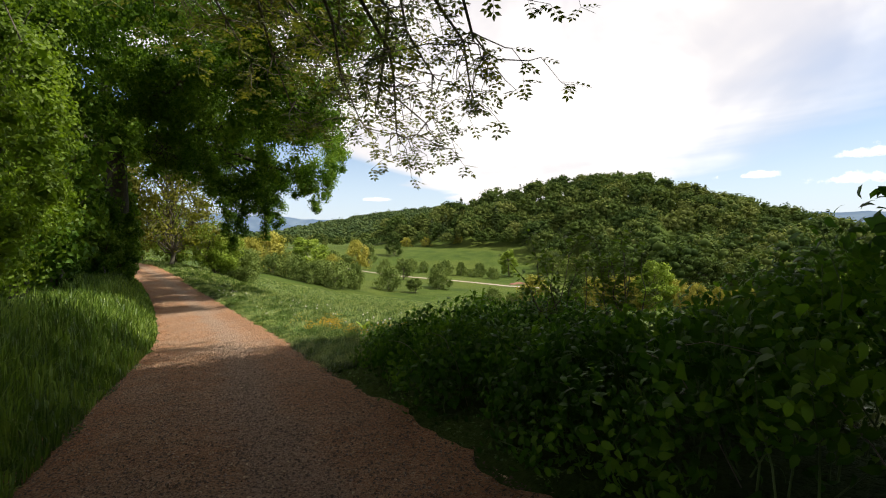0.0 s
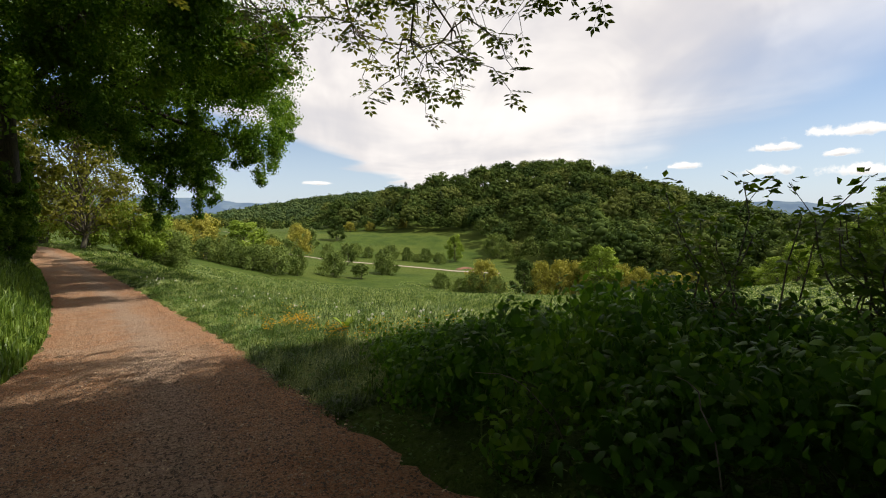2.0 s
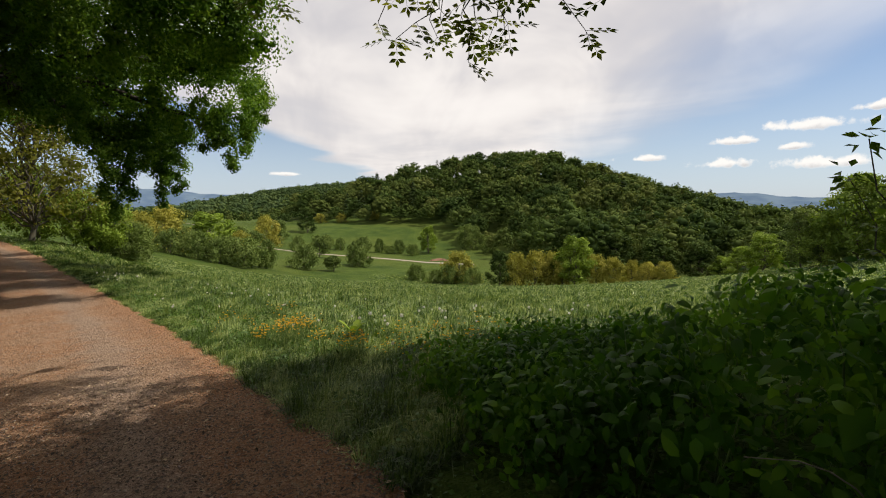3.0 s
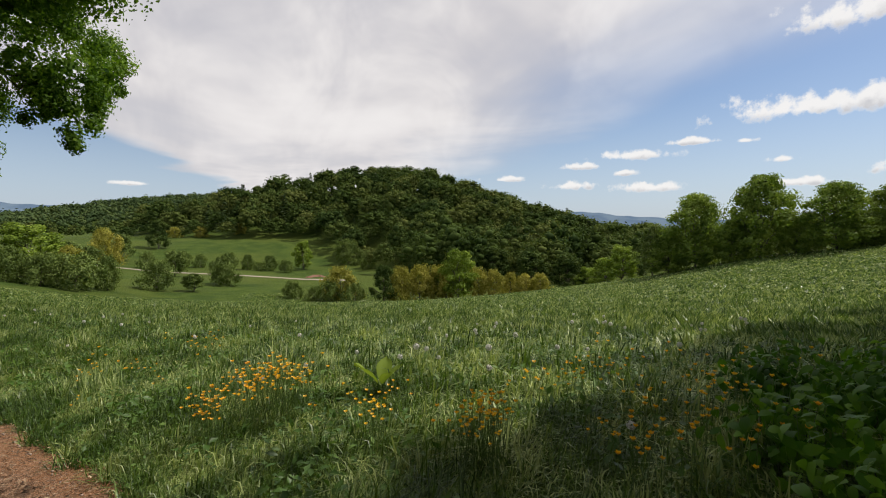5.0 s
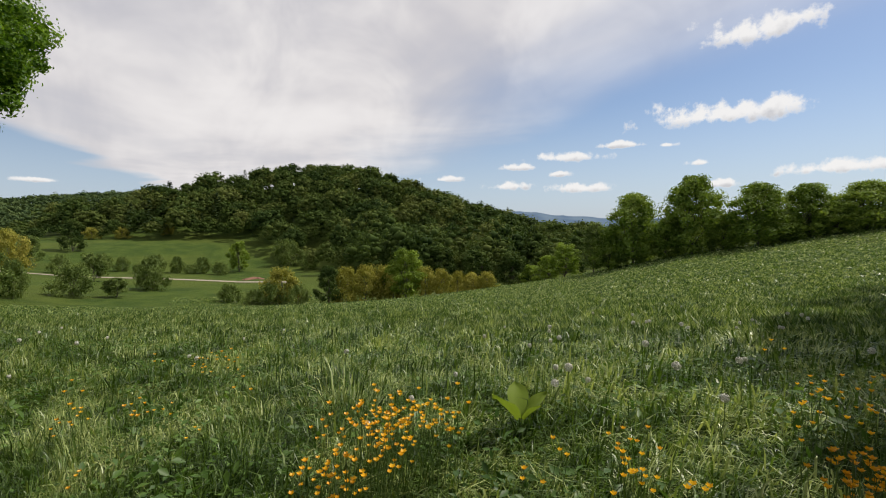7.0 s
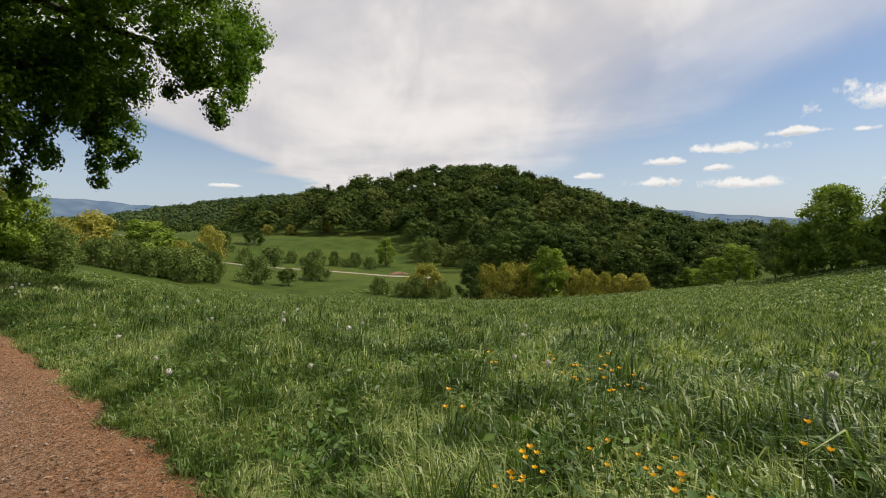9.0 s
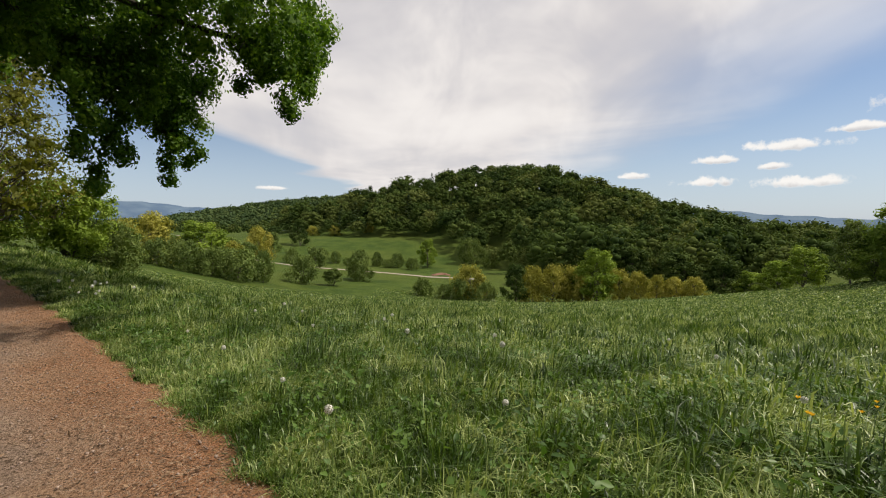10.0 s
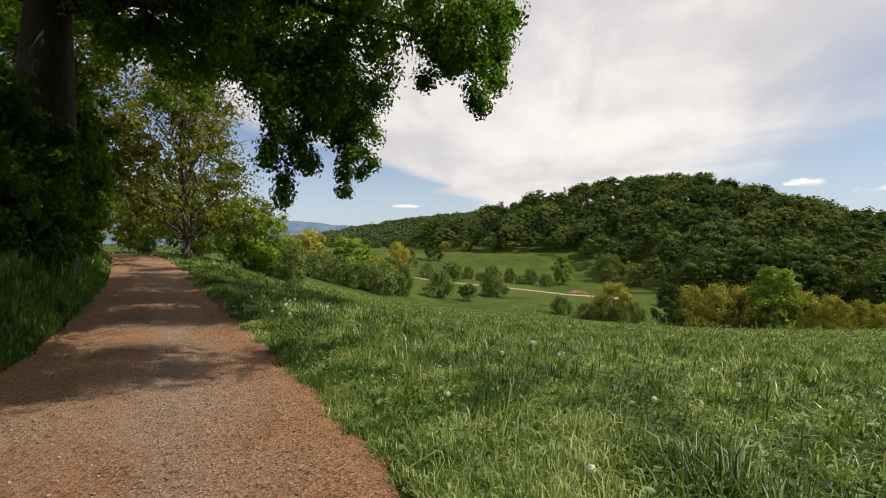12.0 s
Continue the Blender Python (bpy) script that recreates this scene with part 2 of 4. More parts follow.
M_HAZEL = foliage("hazel_leaves", (0.075, 0.135, 0.014), (0.13, 0.215, 0.02), (0.21, 0.31, 0.035), 0.5, 0.5, 0.5, 0.25)
M_BUSH = foliage("shrub_leaves", (0.075, 0.115, 0.026), (0.125, 0.175, 0.042), (0.2, 0.26, 0.075), 0.3, 0.65, 0.2, 0.15)
M_YELLOW = foliage("yellowish_leaves", (0.2, 0.2, 0.034), (0.31, 0.295, 0.052), (0.44, 0.4, 0.095), 0.3, 0.65, 0.12, 0.15)
M_OLIVE = foliage("olive_young_leaves", (0.09, 0.105, 0.018), (0.155, 0.165, 0.028), (0.25, 0.24, 0.05), 0.4, 0.6, 0.4, 0.15)
M_LIME = foliage("bright_green_leaves", (0.11, 0.17, 0.02), (0.18, 0.26, 0.032), (0.28, 0.37, 0.065), 0.34, 0.6, 0.2, 0.15)
M_LEAFY = foliage("hedgerow_leaves", (0.1, 0.16, 0.026), (0.175, 0.255, 0.04), (0.28, 0.36, 0.07), 0.42, 0.6, 0.15, 0.2)
M_FOREST = foliage("forest_leaves", (0.03, 0.054, 0.014), (0.065, 0.098, 0.023), (0.14, 0.16, 0.045), 0.22, 0.8, 0.05, 0.05, True)
# lighter, bluer greens for the far ridge: haze put into the colour
M_HAZE_RIDGE = foliage("haze_tinted_ridge_leaves", (0.045, 0.075, 0.03), (0.07, 0.105, 0.04), (0.105, 0.14, 0.05), 0.15, 0.85, 0.02, 0.05, True)
M_DARK = foliage("dark_tree_leaves", (0.03, 0.056, 0.014), (0.06, 0.095, 0.022), (0.11, 0.15, 0.04), 0.22, 0.8, 0.2, 0.08)
M_CONIFER = foliage("conifer_needles", (0.026, 0.046, 0.016), (0.04, 0.066, 0.022), (0.06, 0.088, 0.03), 0.1, 0.8, 0.08, 0.08)
M_PETAL = foliage("orange_yellow_petals", (0.78, 0.36, 0.01), (0.85, 0.46, 0.012), (0.9, 0.56, 0.02), 0.3, 0.4, 2.0)
M_CLOCK = plain("seed_head_down", (0.72, 0.7, 0.64), 0.9, 0.1, 40.0)
M_CANE = plain("dry_cane", (0.24, 0.2, 0.15), 0.8, 0.3, 30.0)
M_STEM = plain("green_stem", (0.1, 0.17, 0.035), 0.6, 0.3, 20.0)
M_BARK = bark("oak_bark", (0.022, 0.018, 0.014), (0.062, 0.05, 0.038))
M_TWIG = bark("grey_twigs", (0.06, 0.05, 0.038), (0.15, 0.13, 0.1))


# terrain: the lane along the slope, the meadow falling to the valley, the wooded hill and the ridges behind
CX, CY = 2.5, 12.0


def ss(v, lo, hi):
    q = np.clip((np.asarray(v, float) - lo) / (hi - lo), 0, 1)
    return q * q * (3 - 2 * q)


YS = np.linspace(-80, 180, 1301)


def eased(ys, vs, width=31):
    raw = np.interp(YS, ys, vs)
    pad = np.concatenate([np.full(width, raw[0]), raw, np.full(width, raw[-1])])
    k = np.hanning(2 * width + 1)
    return np.convolve(pad, k / k.sum(), "same")[width:-width]


LANE_Z = eased([-60, -10, 0, 5.5, 11, 16.5, 20, 24, 28.5, 45, 60, 100], [4.5, 0.95, 0.05, -0.46, -1.0, -1.52, -1.74, -1.84, -1.95, -1.75, -1.2, -1.5])
LANE_X = eased([-60, -10, 2, 6, 10, 15, 20, 28, 40, 53, 60, 100], [-3, -0.2, 0.5, 1.0, 1.6, 2.45, 2.75, 3.1, 3.1, 2.45, 1.8, -8.0])


def lane_z(y):
    return np.interp(y, YS, LANE_Z)


def lane_x(y):
    return np.interp(y, YS, LANE_X)


def height(x, y):
    x, y = np.asarray(x, float), np.asarray(y, float)
    dx, dy = x - CX, y - CY
    r = np.hypot(dx, dy) + 1e-6
    b = np.degrees(np.arctan2(dx, dy))
    k = np.minimum(1, 112 / r)
    mx, my = (CX + dx * k) / 50, dy * k / 50
    meadow = -0.359 - 6.385 * mx - 3.729 * my + 0.635 * mx * mx - 0.692 * mx * my + 0.388 * my * my - 0.934 * mx * mx * my + 0.255 * mx * my * my + 0.27 * mx ** 3 + 0.082 * my ** 3
    meadow = meadow - 0.16 * np.maximum(r - 112, 0) * ss(b, 100, 84)
    meadow = meadow + 1.5 * ss(b, 84, 97) * ss(r, 40, 100) * ss(b, 150, 125)
    floor = np.interp(b, [-40, 0, 12, 20, 30, 45, 80, 110, 180], [0, -1.5, -6.5, -10.5, -15.2, -18, -18, -14, -6])
    field = np.interp(b, [-20, 12, 20, 30, 60, 75, 180], [2, -3.5, -4.5, -6.5, -6, -12, -12])
    hill = np.interp(b, [-20, 24, 30, 35, 40, 45, 50, 55, 60, 65, 71, 77, 82, 90, 180], [-4, -6, 0, 9, 18, 27, 33, 34.5, 29.5, 21, 5, -7, -15, -16, -12])
    ridge = np.interp(b, [-30, 5, 10, 16, 20, 27, 35, 45, 60, 75, 82, 100, 180], [15, -8, -7, 4, 17, 36, 48, 46, 20, -6, -9, -8, 10])
    foot = np.interp(b, [20, 46, 52, 60, 84], [275, 268, 235, 170, 150])
    far = floor + (field - floor) * ss(r, 205, 280)
    far = far + (hill - far) * ss(r, foot, 388)
    far = far + (ridge - far) * ss(r, 480, 900)
    far = far + (-25 - far) * ss(r, 1100, 1900)
    d = np.clip((meadow - far) / 3 + 0.5, 0, 1)
    base = far * (1 - d) + meadow * d + 1.0 * d * (1 - d)
    u = x - lane_x(y)
    z = lane_z(y)
    left = z + 0.75 * ss(-u, 1.5, 3.4) + 0.1 * np.clip(-u - 1.6, 0, 60)
    w = 1 - ss(u, 1.6, 7 + 0.22 * np.clip(y - 18, 0, 60))
    near = base + (np.where(u < 0, left, z) - base) * np.where(u < 0, 1.0, w)
    w2 = ss(np.abs(y - 20), 150, 80)
    return near * w2 + base * (1 - w2)


def place(b, r):
    """The spot r metres from the middle of the walk at that bearing, and the ground there."""
    x, y = CX + r * math.sin(radians(b)), CY + r * math.cos(radians(b))
    return x, y, float(height(x, y))


# mesh helpers
class Geo:
    def __init__(self):
        self.v, self.t, self.q, self.n = [], [], [], 0

    def add(self, v, tris=None, quads=None):
        self.v.append(np.asarray(v, float))
        if tris is not None and len(tris):
            self.t.append(np.asarray(tris) + self.n)
        if quads is not None and len(quads):
            self.q.append(np.asarray(quads) + self.n)
        self.n += len(v)
        return self

    def mesh(self, name, mat, smooth=False):
        v = np.concatenate(self.v)
        loops, starts, at = [], [], 0
        for group, k in ((self.t, 3), (self.q, 4)):
            if group:
                f = np.concatenate(group)
                loops.append(f.ravel())
                starts.append(at + np.arange(len(f)) * k)
                at += f.size
        me = bpy.data.meshes.new(name)
        loops, starts = np.concatenate(loops).astype(np.int32), np.concatenate(starts).astype(np.int32)
        me.vertices.add(len(v))
        me.vertices.foreach_set("co", v.astype(np.float32).ravel())
        me.loops.add(len(loops))
        me.loops.foreach_set("vertex_index", loops)
        me.polygons.add(len(starts))
        me.polygons.foreach_set("loop_start", starts)
        me.update(calc_edges=True)
        me.validate()
        if smooth:
            me.polygons.foreach_set("use_smooth", np.ones(len(me.polygons), bool))
        me.materials.append(mat)
        return me


def part(name, me, parent, label=""):
    ob = new(name, me)
    ob.parent = parent
    return tagged(ob, label=label)


def unit(v):
    return v / (np.linalg.norm(v, axis=-1, keepdims=True) + 1e-9)


def add_leaves(g, c, axis, normal, length, width, fold=0.18):
    """Pointed leaves, each folded a little along its midrib."""
    a = unit(axis)
    s = unit(np.cross(a, normal))
    n = np.cross(s, a)
    length, width = np.broadcast_to(length, len(c))[:, None], np.broadcast_to(width, len(c))[:, None]
    v = np.stack([c - a * length * 0.5, c + s * width * 0.5 - a * length * 0.06 + n * width * fold, c + a * length * 0.5, c - s * width * 0.5 - a * length * 0.06 + n * width * fold], 1)
    i = np.arange(len(c))[:, None] * 4
    g.add(v.reshape(-1, 3), tris=np.concatenate([i + [[0, 1, 2]], i + [[0, 2, 3]]]))


def add_ovate(g, c, axis, normal, length, width, fold=0.2):
    """Egg-shaped leaves with a drawn-out tip, folded and curled down."""
    a = unit(axis)
    s = unit(np.cross(a, normal))
    n = np.cross(s, a)
    length, width = length[:, None], width[:, None]
    row = []
    for q, w, drop in ((-0.5, 0.0, 0.0), (-0.3, 0.42, 0.0), (0.02, 0.46, 0.01), (0.28, 0.24, 0.06), (0.5, 0.0, 0.16)):
        mid = c + a * length * q - n * length * drop
        row += [mid] if w == 0 else [mid - s * width * w + n * width * fold, mid + s * width * w + n * width * fold]
    v = np.stack(row, 1)
    i = np.arange(len(c))[:, None] * 8
    g.add(v.reshape(-1, 3), tris=np.concatenate([i + [[0, 2, 1]], i + [[5, 6, 7]]]), quads=np.concatenate([i + [[1, 2, 4, 3]], i + [[3, 4, 6, 5]]]))


def sphere(rng, n):
    return unit(rng.normal(size=(n, 3)))


def add_clumps(g, rng, centres, radii, per, length, width, flat=0.75, inner=0.12, droop=0.3, fuzz=0.0, shape=None):
    """Leaves gathered in clumps, thickest near each clump's outside, with coarser ones deep inside."""
    centres, radii = np.asarray(centres, float), np.asarray(radii, float)
    who = rng.integers(0, len(centres), per * len(centres))
    d = sphere(rng, len(who))
    rad = radii[who] * (0.45 + 0.6 * rng.random(len(who)) ** 0.6) * (1 + fuzz * (rng.random(len(who)) ** 2 - 0.35))
    c = centres[who] + d * rad[:, None] * [1, 1, flat]
    axis = np.cross(d, sphere(rng, len(who))) * 0.9 + sphere(rng, len(who)) * 0.35 - [0, 0, droop]
    normal = d + [0, 0, 0.45] + sphere(rng, len(who)) * 0.6
    k = 0.65 + 0.7 * rng.random(len(who))
    (shape or add_leaves)(g, c, axis, normal, length * k, width * k)
    m = int(len(who) * inner)
    if m:
        who = who[:m]
        d = sphere(rng, m)
        c = centres[who] + d * radii[who, None] * 0.5 * rng.random((m, 1)) * [1, 1, flat]
        add_leaves(g, c, sphere(rng, m), sphere(rng, m), length * 2.6, width * 3.0)


def add_tube(g, path, radii, sides=6):
    path, radii = np.asarray(path, float), np.asarray(radii, float)
    d = unit(np.gradient(path, axis=0))
    ref = np.where(np.abs(d[:, 2:3]) > 0.9, [[1.0, 0, 0]], [[0, 0, 1.0]])
    s = unit(np.cross(d, ref))
    t = np.cross(d, s)
    a = np.arange(sides) * 2 * math.pi / sides
    ring = path[:, None] + radii[:, None, None] * (s[:, None] * np.cos(a)[None, :, None] + t[:, None] * np.sin(a)[None, :, None])
    i, j = np.meshgrid(np.arange(len(path) - 1), np.arange(sides), indexing="ij")
    j2 = (j + 1) % sides
    q = np.stack([i * sides + j, i * sides + j2, (i + 1) * sides + j2, (i + 1) * sides + j], -1).reshape(-1, 4)
    g.add(ring.reshape(-1, 3), quads=q)


def limb(rng, a, b, n=7, sag=0.0, wander=0.06):
    a, b = np.asarray(a, float), np.asarray(b, float)
    s = np.linspace(0, 1, n)[:, None]
    length = np.linalg.norm(b - a)
    p = a + (b - a) * s
    p[:, 2] += sag * length * np.sin(s[:, 0] * math.pi)
    p[1:-1] += rng.normal(size=(n - 2, 3)) * length * wander
    return p


def make_tree(name, seed, tall, wide, mat, per=60, clumps=26, leaf=0.3, trunk=0.16, low=0.2, bark_mat=None, airy=0.0, narrow=1.0):
    """A tree with a forked trunk and a lumpy crown; its foot lies at its own origin, sunk a little into the ground."""
    rng = np.random.default_rng(seed)
    e = new(name)
    centres, radii = [], []
    for k in range(clumps):
        h = low + (0.94 - low) * ((k + 0.5) / clumps) ** 0.85
        q = (h - low) / (1 - low)
        prof = (math.sin(math.pi * min(1, 0.16 + 0.84 * q)) ** 0.6) * (1 - 0.25 * q)
        a = k * 2.4 + rng.random() * 0.9
        rr = wide * prof * (0.35 + 0.6 * rng.random()) * narrow
        centres.append((math.cos(a) * rr, math.sin(a) * rr, h * tall))
        radii.append(wide * (0.24 + 0.2 * rng.random()) * (1 - 0.35 * q))
    g = Geo()
    top = np.array([rng.normal() * wide * 0.06, rng.normal() * wide * 0.06, tall * (0.6 + 0.3 * airy)])
    stem = limb(rng, (0, 0, -0.4), top, 8, 0, 0.015)
    add_tube(g, stem, np.linspace(trunk, trunk * 0.3, 8), 8)
    for k in range(0, clumps, 2 if airy < 0.5 else 1):
        c = np.array(centres[k])
        i = int(np.clip(c[2] / tall * 8 - 2, 1, 6))
        add_tube(g, limb(rng, stem[i], c * (1 + 0.1 * airy), 6, 0.1), np.linspace(trunk * 0.4, trunk * 0.08, 6), 5)
        if airy > 0:
            for _ in range(4):
                tip = c + sphere(rng, 1)[0] * wide * 0.35
                add_tube(g, limb(rng, c * 0.9 + stem[i] * 0.1, tip, 5, 0.05, 0.1), np.linspace(trunk * 0.14, trunk * 0.03, 5), 4)
    part("trunk", g.mesh("trunk", bark_mat or M_TWIG), e)
    g = Geo()
    add_clumps(g, rng, centres, radii, per, leaf, leaf * 0.62, 0.8)
    part("crown", g.mesh("crown", mat), e)
    return e


def at(x, y, z, turn=0.0, scale=1.0, tall=1.0):
    return pose(x, y, z, 0, 0, turn) @ Matrix.Diagonal((scale, scale, scale * tall, 1))


# ground sheet out to the horizon
def make_ground():
    rings = np.concatenate([[0.0], np.geomspace(0.35, 4700, 205)])
    spokes = 400
    a = np.arange(spokes) * 2 * math.pi / spokes
    x, y = CX + rings[:, None] * np.sin(a), CY + rings[:, None] * np.cos(a)
    z = height(x, y)
    u = x - lane_x(y)
    z = z - 0.06 * (np.abs(u) < 1.85) * (np.abs(y - 25) < 80)
    i, j = np.meshgrid(np.arange(len(rings) - 1), np.arange(spokes), indexing="ij")
    j2 = (j + 1) % spokes
    q = np.stack([i * spokes + j, (i + 1) * spokes + j, (i + 1) * spokes + j2, i * spokes + j2], -1).reshape(-1, 4)
    g = Geo().add(np.stack([x, y, z], -1).reshape(-1, 3), quads=q[:, ::-1])
    tagged(new("ground", g.mesh("ground", M_GROUND, True)), "green grassy hillside falling to a valley and wooded hills", "ground", kind="structure")


def strip(name, mat, ys, half, lift, label, uneven=0.0, seed=3):
    """The lane: a ribbon along its course, worn uneven, with ragged edges."""
    rng = np.random.default_rng(seed)
    across = np.linspace(-1, 1, 33)
    x0 = lane_x(ys)
    ragged = 1 + 0.05 * np.sin(ys * 1.7) + 0.04 * np.sin(ys * 4.1 + 1) + rng.normal(size=len(ys)) * 0.015
    x = x0[:, None] + across[None] * half * ragged[:, None]
    y = np.broadcast_to(ys[:, None], x.shape)
    z = height(x, y) + lift - 0.05 * (np.abs(across[None]) ** 6)
    z = z + uneven * (np.sin(x * 5.3 + y * 1.1) * np.sin(y * 2.7 + x) + 0.5 * np.sin(x * 13 + y * 9) * np.sin(y * 11)) - 0.02 * np.exp(-((np.abs(across[None]) - 0.5) / 0.16) ** 2)
    n, m = x.shape
    i, j = np.meshgrid(np.arange(n - 1), np.arange(m - 1), indexing="ij")
    q = np.stack([i * m + j, i * m + j + 1, (i + 1) * m + j + 1, (i + 1) * m + j], -1).reshape(-1, 4)
    g = Geo().add(np.stack([x, y, z], -1).reshape(-1, 3), quads=q)
    me = g.mesh(name, mat, True)
    me.attributes.new("across", "FLOAT", "POINT").data.foreach_set("value", np.broadcast_to(across * half, x.shape).astype(np.float32).ravel())
    tagged(new(name, me), label, "lane", kind="structure")


make_ground()
strip("road", M_LANE, np.concatenate([np.arange(-14, 34, 0.12), np.arange(34, 78, 0.4)]), 1.74, 0.02, "reddish brown gravel farm lane with leaf litter", 0.008)


def make_track():
    b = np.linspace(15, 51, 90)
    r = np.interp(b, [15, 17, 20, 24, 33, 46, 51], [310, 285, 228, 200, 187, 172, 166])
    rows = []
    for off in (-1.9, 0, 1.9):
        x, y = CX + (r + off) * np.sin(np.radians(b)), CY + (r + off) * np.cos(np.radians(b))
        rows.append(np.stack([x, y, height(x, y) + 0.12], -1))
    v = np.stack(rows, 1)
    i = np.arange(len(b) - 1)[:, None] * 3
    q = np.concatenate([i + [[0, 1, 4, 3]], i + [[1, 2, 5, 4]]])
    tagged(new("track", Geo().add(v.reshape(-1, 3), quads=q).mesh("track", M_TRACK)), "pale gravel track crossing the valley field", "track", kind="structure")


make_track()


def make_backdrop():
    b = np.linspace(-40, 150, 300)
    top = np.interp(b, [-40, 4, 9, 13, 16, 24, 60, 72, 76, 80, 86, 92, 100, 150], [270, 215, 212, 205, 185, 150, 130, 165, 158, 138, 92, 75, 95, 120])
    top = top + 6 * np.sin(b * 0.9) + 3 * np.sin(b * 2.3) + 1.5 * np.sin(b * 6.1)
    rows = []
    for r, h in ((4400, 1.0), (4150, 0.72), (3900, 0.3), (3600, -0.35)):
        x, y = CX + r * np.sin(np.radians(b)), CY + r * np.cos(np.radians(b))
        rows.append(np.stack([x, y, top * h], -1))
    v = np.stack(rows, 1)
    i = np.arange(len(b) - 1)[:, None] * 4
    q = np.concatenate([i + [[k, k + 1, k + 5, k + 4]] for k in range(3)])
    tagged(new("backdrop", Geo().add(v.reshape(-1, 3), quads=q).mesh("backdrop", M_HAZE_HILLS, True)), "wooded hills on the far horizon, painted in blue haze", "hills", kind="structure")


make_backdrop()


# woods on the hill and the ridge
ICO = np.array([(0, 0, -1), (0.724, -0.526, -0.447), (-0.276, -0.851, -0.447), (-0.894, 0, -0.447), (-0.276, 0.851, -0.447), (0.724, 0.526, -0.447),
                (0.276, -0.851, 0.447), (-0.724, -0.526, 0.447), (-0.724, 0.526, 0.447), (0.276, 0.851, 0.447), (0.894, 0, 0.447), (0, 0, 1)])
ICO_F = np.array([(0, 1, 5), (0, 2, 1), (0, 3, 2), (0, 4, 3), (0, 5, 4), (1, 10, 5), (2, 6, 1), (3, 7, 2), (4, 8, 3), (5, 9, 4), (1, 6, 10), (2, 7, 6), (3, 8, 7), (4, 9, 8), (5, 10, 9), (6, 11, 10), (7, 11, 6), (8, 11, 7), (9, 11, 8), (10, 11, 9)])[:, ::-1]


def crown_template(rng, quads, conifer=False, k=22):
    """One tree of unit height: the lumps of its domed crown and the leaf sprays over them."""
    if conifer:
        h = rng.random(quads) ** 1.3
        a = rng.random(quads) * 6.283
        rr = (1 - h) * 0.24 * (0.5 + 0.5 * rng.random(quads)) + 0.01
        c = np.stack([np.cos(a) * rr, np.sin(a) * rr, 0.18 + 0.84 * h], -1)
        axis = np.stack([np.cos(a), np.sin(a), -0.3 + 0 * a], -1)
        normal = np.stack([np.cos(a) * 0.4, np.sin(a) * 0.4, 1 + 0 * a], -1)
        return c, axis, normal, None
    i = np.arange(k) + 0.5
    zz = 1 - 1.45 * i / k
    aa = i * 2.4 + rng.random(k) * 0.7
    rr = np.sqrt(1 - zz * zz) * (0.72 + 0.34 * rng.random(k))
    cc = np.stack([np.cos(aa) * rr * 0.29, np.sin(aa) * rr * 0.29, 0.53 + zz * (0.2 + 0.16 * rng.random(k))], -1)
    size = (0.085 + 0.065 * rng.random(k)) * (22 / k) ** 0.4
    who = rng.integers(0, k, quads)
    d = unit(sphere(rng, quads) + [0, 0, 0.25])
    c = cc[who] + d * (size[who] * (0.75 + 0.6 * rng.random(quads) ** 1.5))[:, None] * [1, 1, 0.85]
    axis = np.cross(d, sphere(rng, quads)) + sphere(rng, quads) * 0.25
    normal = d + sphere(rng, quads) * 0.5
    lumps = cc[:, None] + ICO[None] * size[:, None, None] * (0.42 + 0.3 * rng.random((k, 12, 1))) * [1, 1, 0.85]
    return c, axis, normal, lumps


def woods(name, seed, spots, quads, leaf, mat, label, conifer=False, k=22):
    rng = np.random.default_rng(seed)
    temps = [crown_template(rng, quads, conifer, k) for _ in range(9)]
    g, tint = Geo(), []
    for x, y, z, s in spots:
        c, axis, normal, lumps = temps[rng.integers(9)]
        a, start = rng.random() * 6.283, g.n
        rot = np.array([[math.cos(a), -math.sin(a), 0], [math.sin(a), math.cos(a), 0], [0, 0, 1]])
        w = 0.8 + 0.55 * rng.random()
        size = 0.6 + 0.7 * rng.random(quads)
        add_leaves(g, (c @ rot.T) * [s * w, s * w, s] + [x, y, z - 0.03 * s], axis @ rot.T, normal @ rot.T, leaf * size * s / 14, leaf * 0.8 * size * s / 14, 0.05)
        if lumps is not None:
            v = (lumps.reshape(-1, 3) @ rot.T) * [s * w, s * w, s] + [x, y, z - 0.03 * s]
            g.add(v, tris=(np.arange(len(lumps))[:, None, None] * 12 + ICO_F[None]).reshape(-1, 3))
        tint.append(np.full(g.n - start, rng.random()))
    me = g.mesh(name, mat)
    me.attributes.new("tint", "FLOAT", "POINT").data.foreach_set("value", np.concatenate(tint).astype(np.float32))
    tagged(new(name, me), label, "forest", kind="stuff")


def spots(seed, b0, b1, r0, r1, gap, tall, keep=lambda b, r: True):
    rng = np.random.default_rng(seed)
    out, r = [], r0
    while r < r1:
        step = math.degrees(gap / r)
        for b in np.arange(b0, b1, step):
            bb, rr = b + rng.normal() * step * 0.5, r + rng.normal() * gap * 0.5
            if keep(bb, rr):
                x, y, z = place(bb, rr)
                out.append((x, y, z, tall * (0.6 + 0.85 * rng.random() ** 1.6)))
        r += gap
    return out


def edge_of_wood(b):
    return float(np.interp(b, [28, 33, 36, 46, 50, 55, 60, 84], [330, 300, 285, 268, 238, 180, 152, 140]))


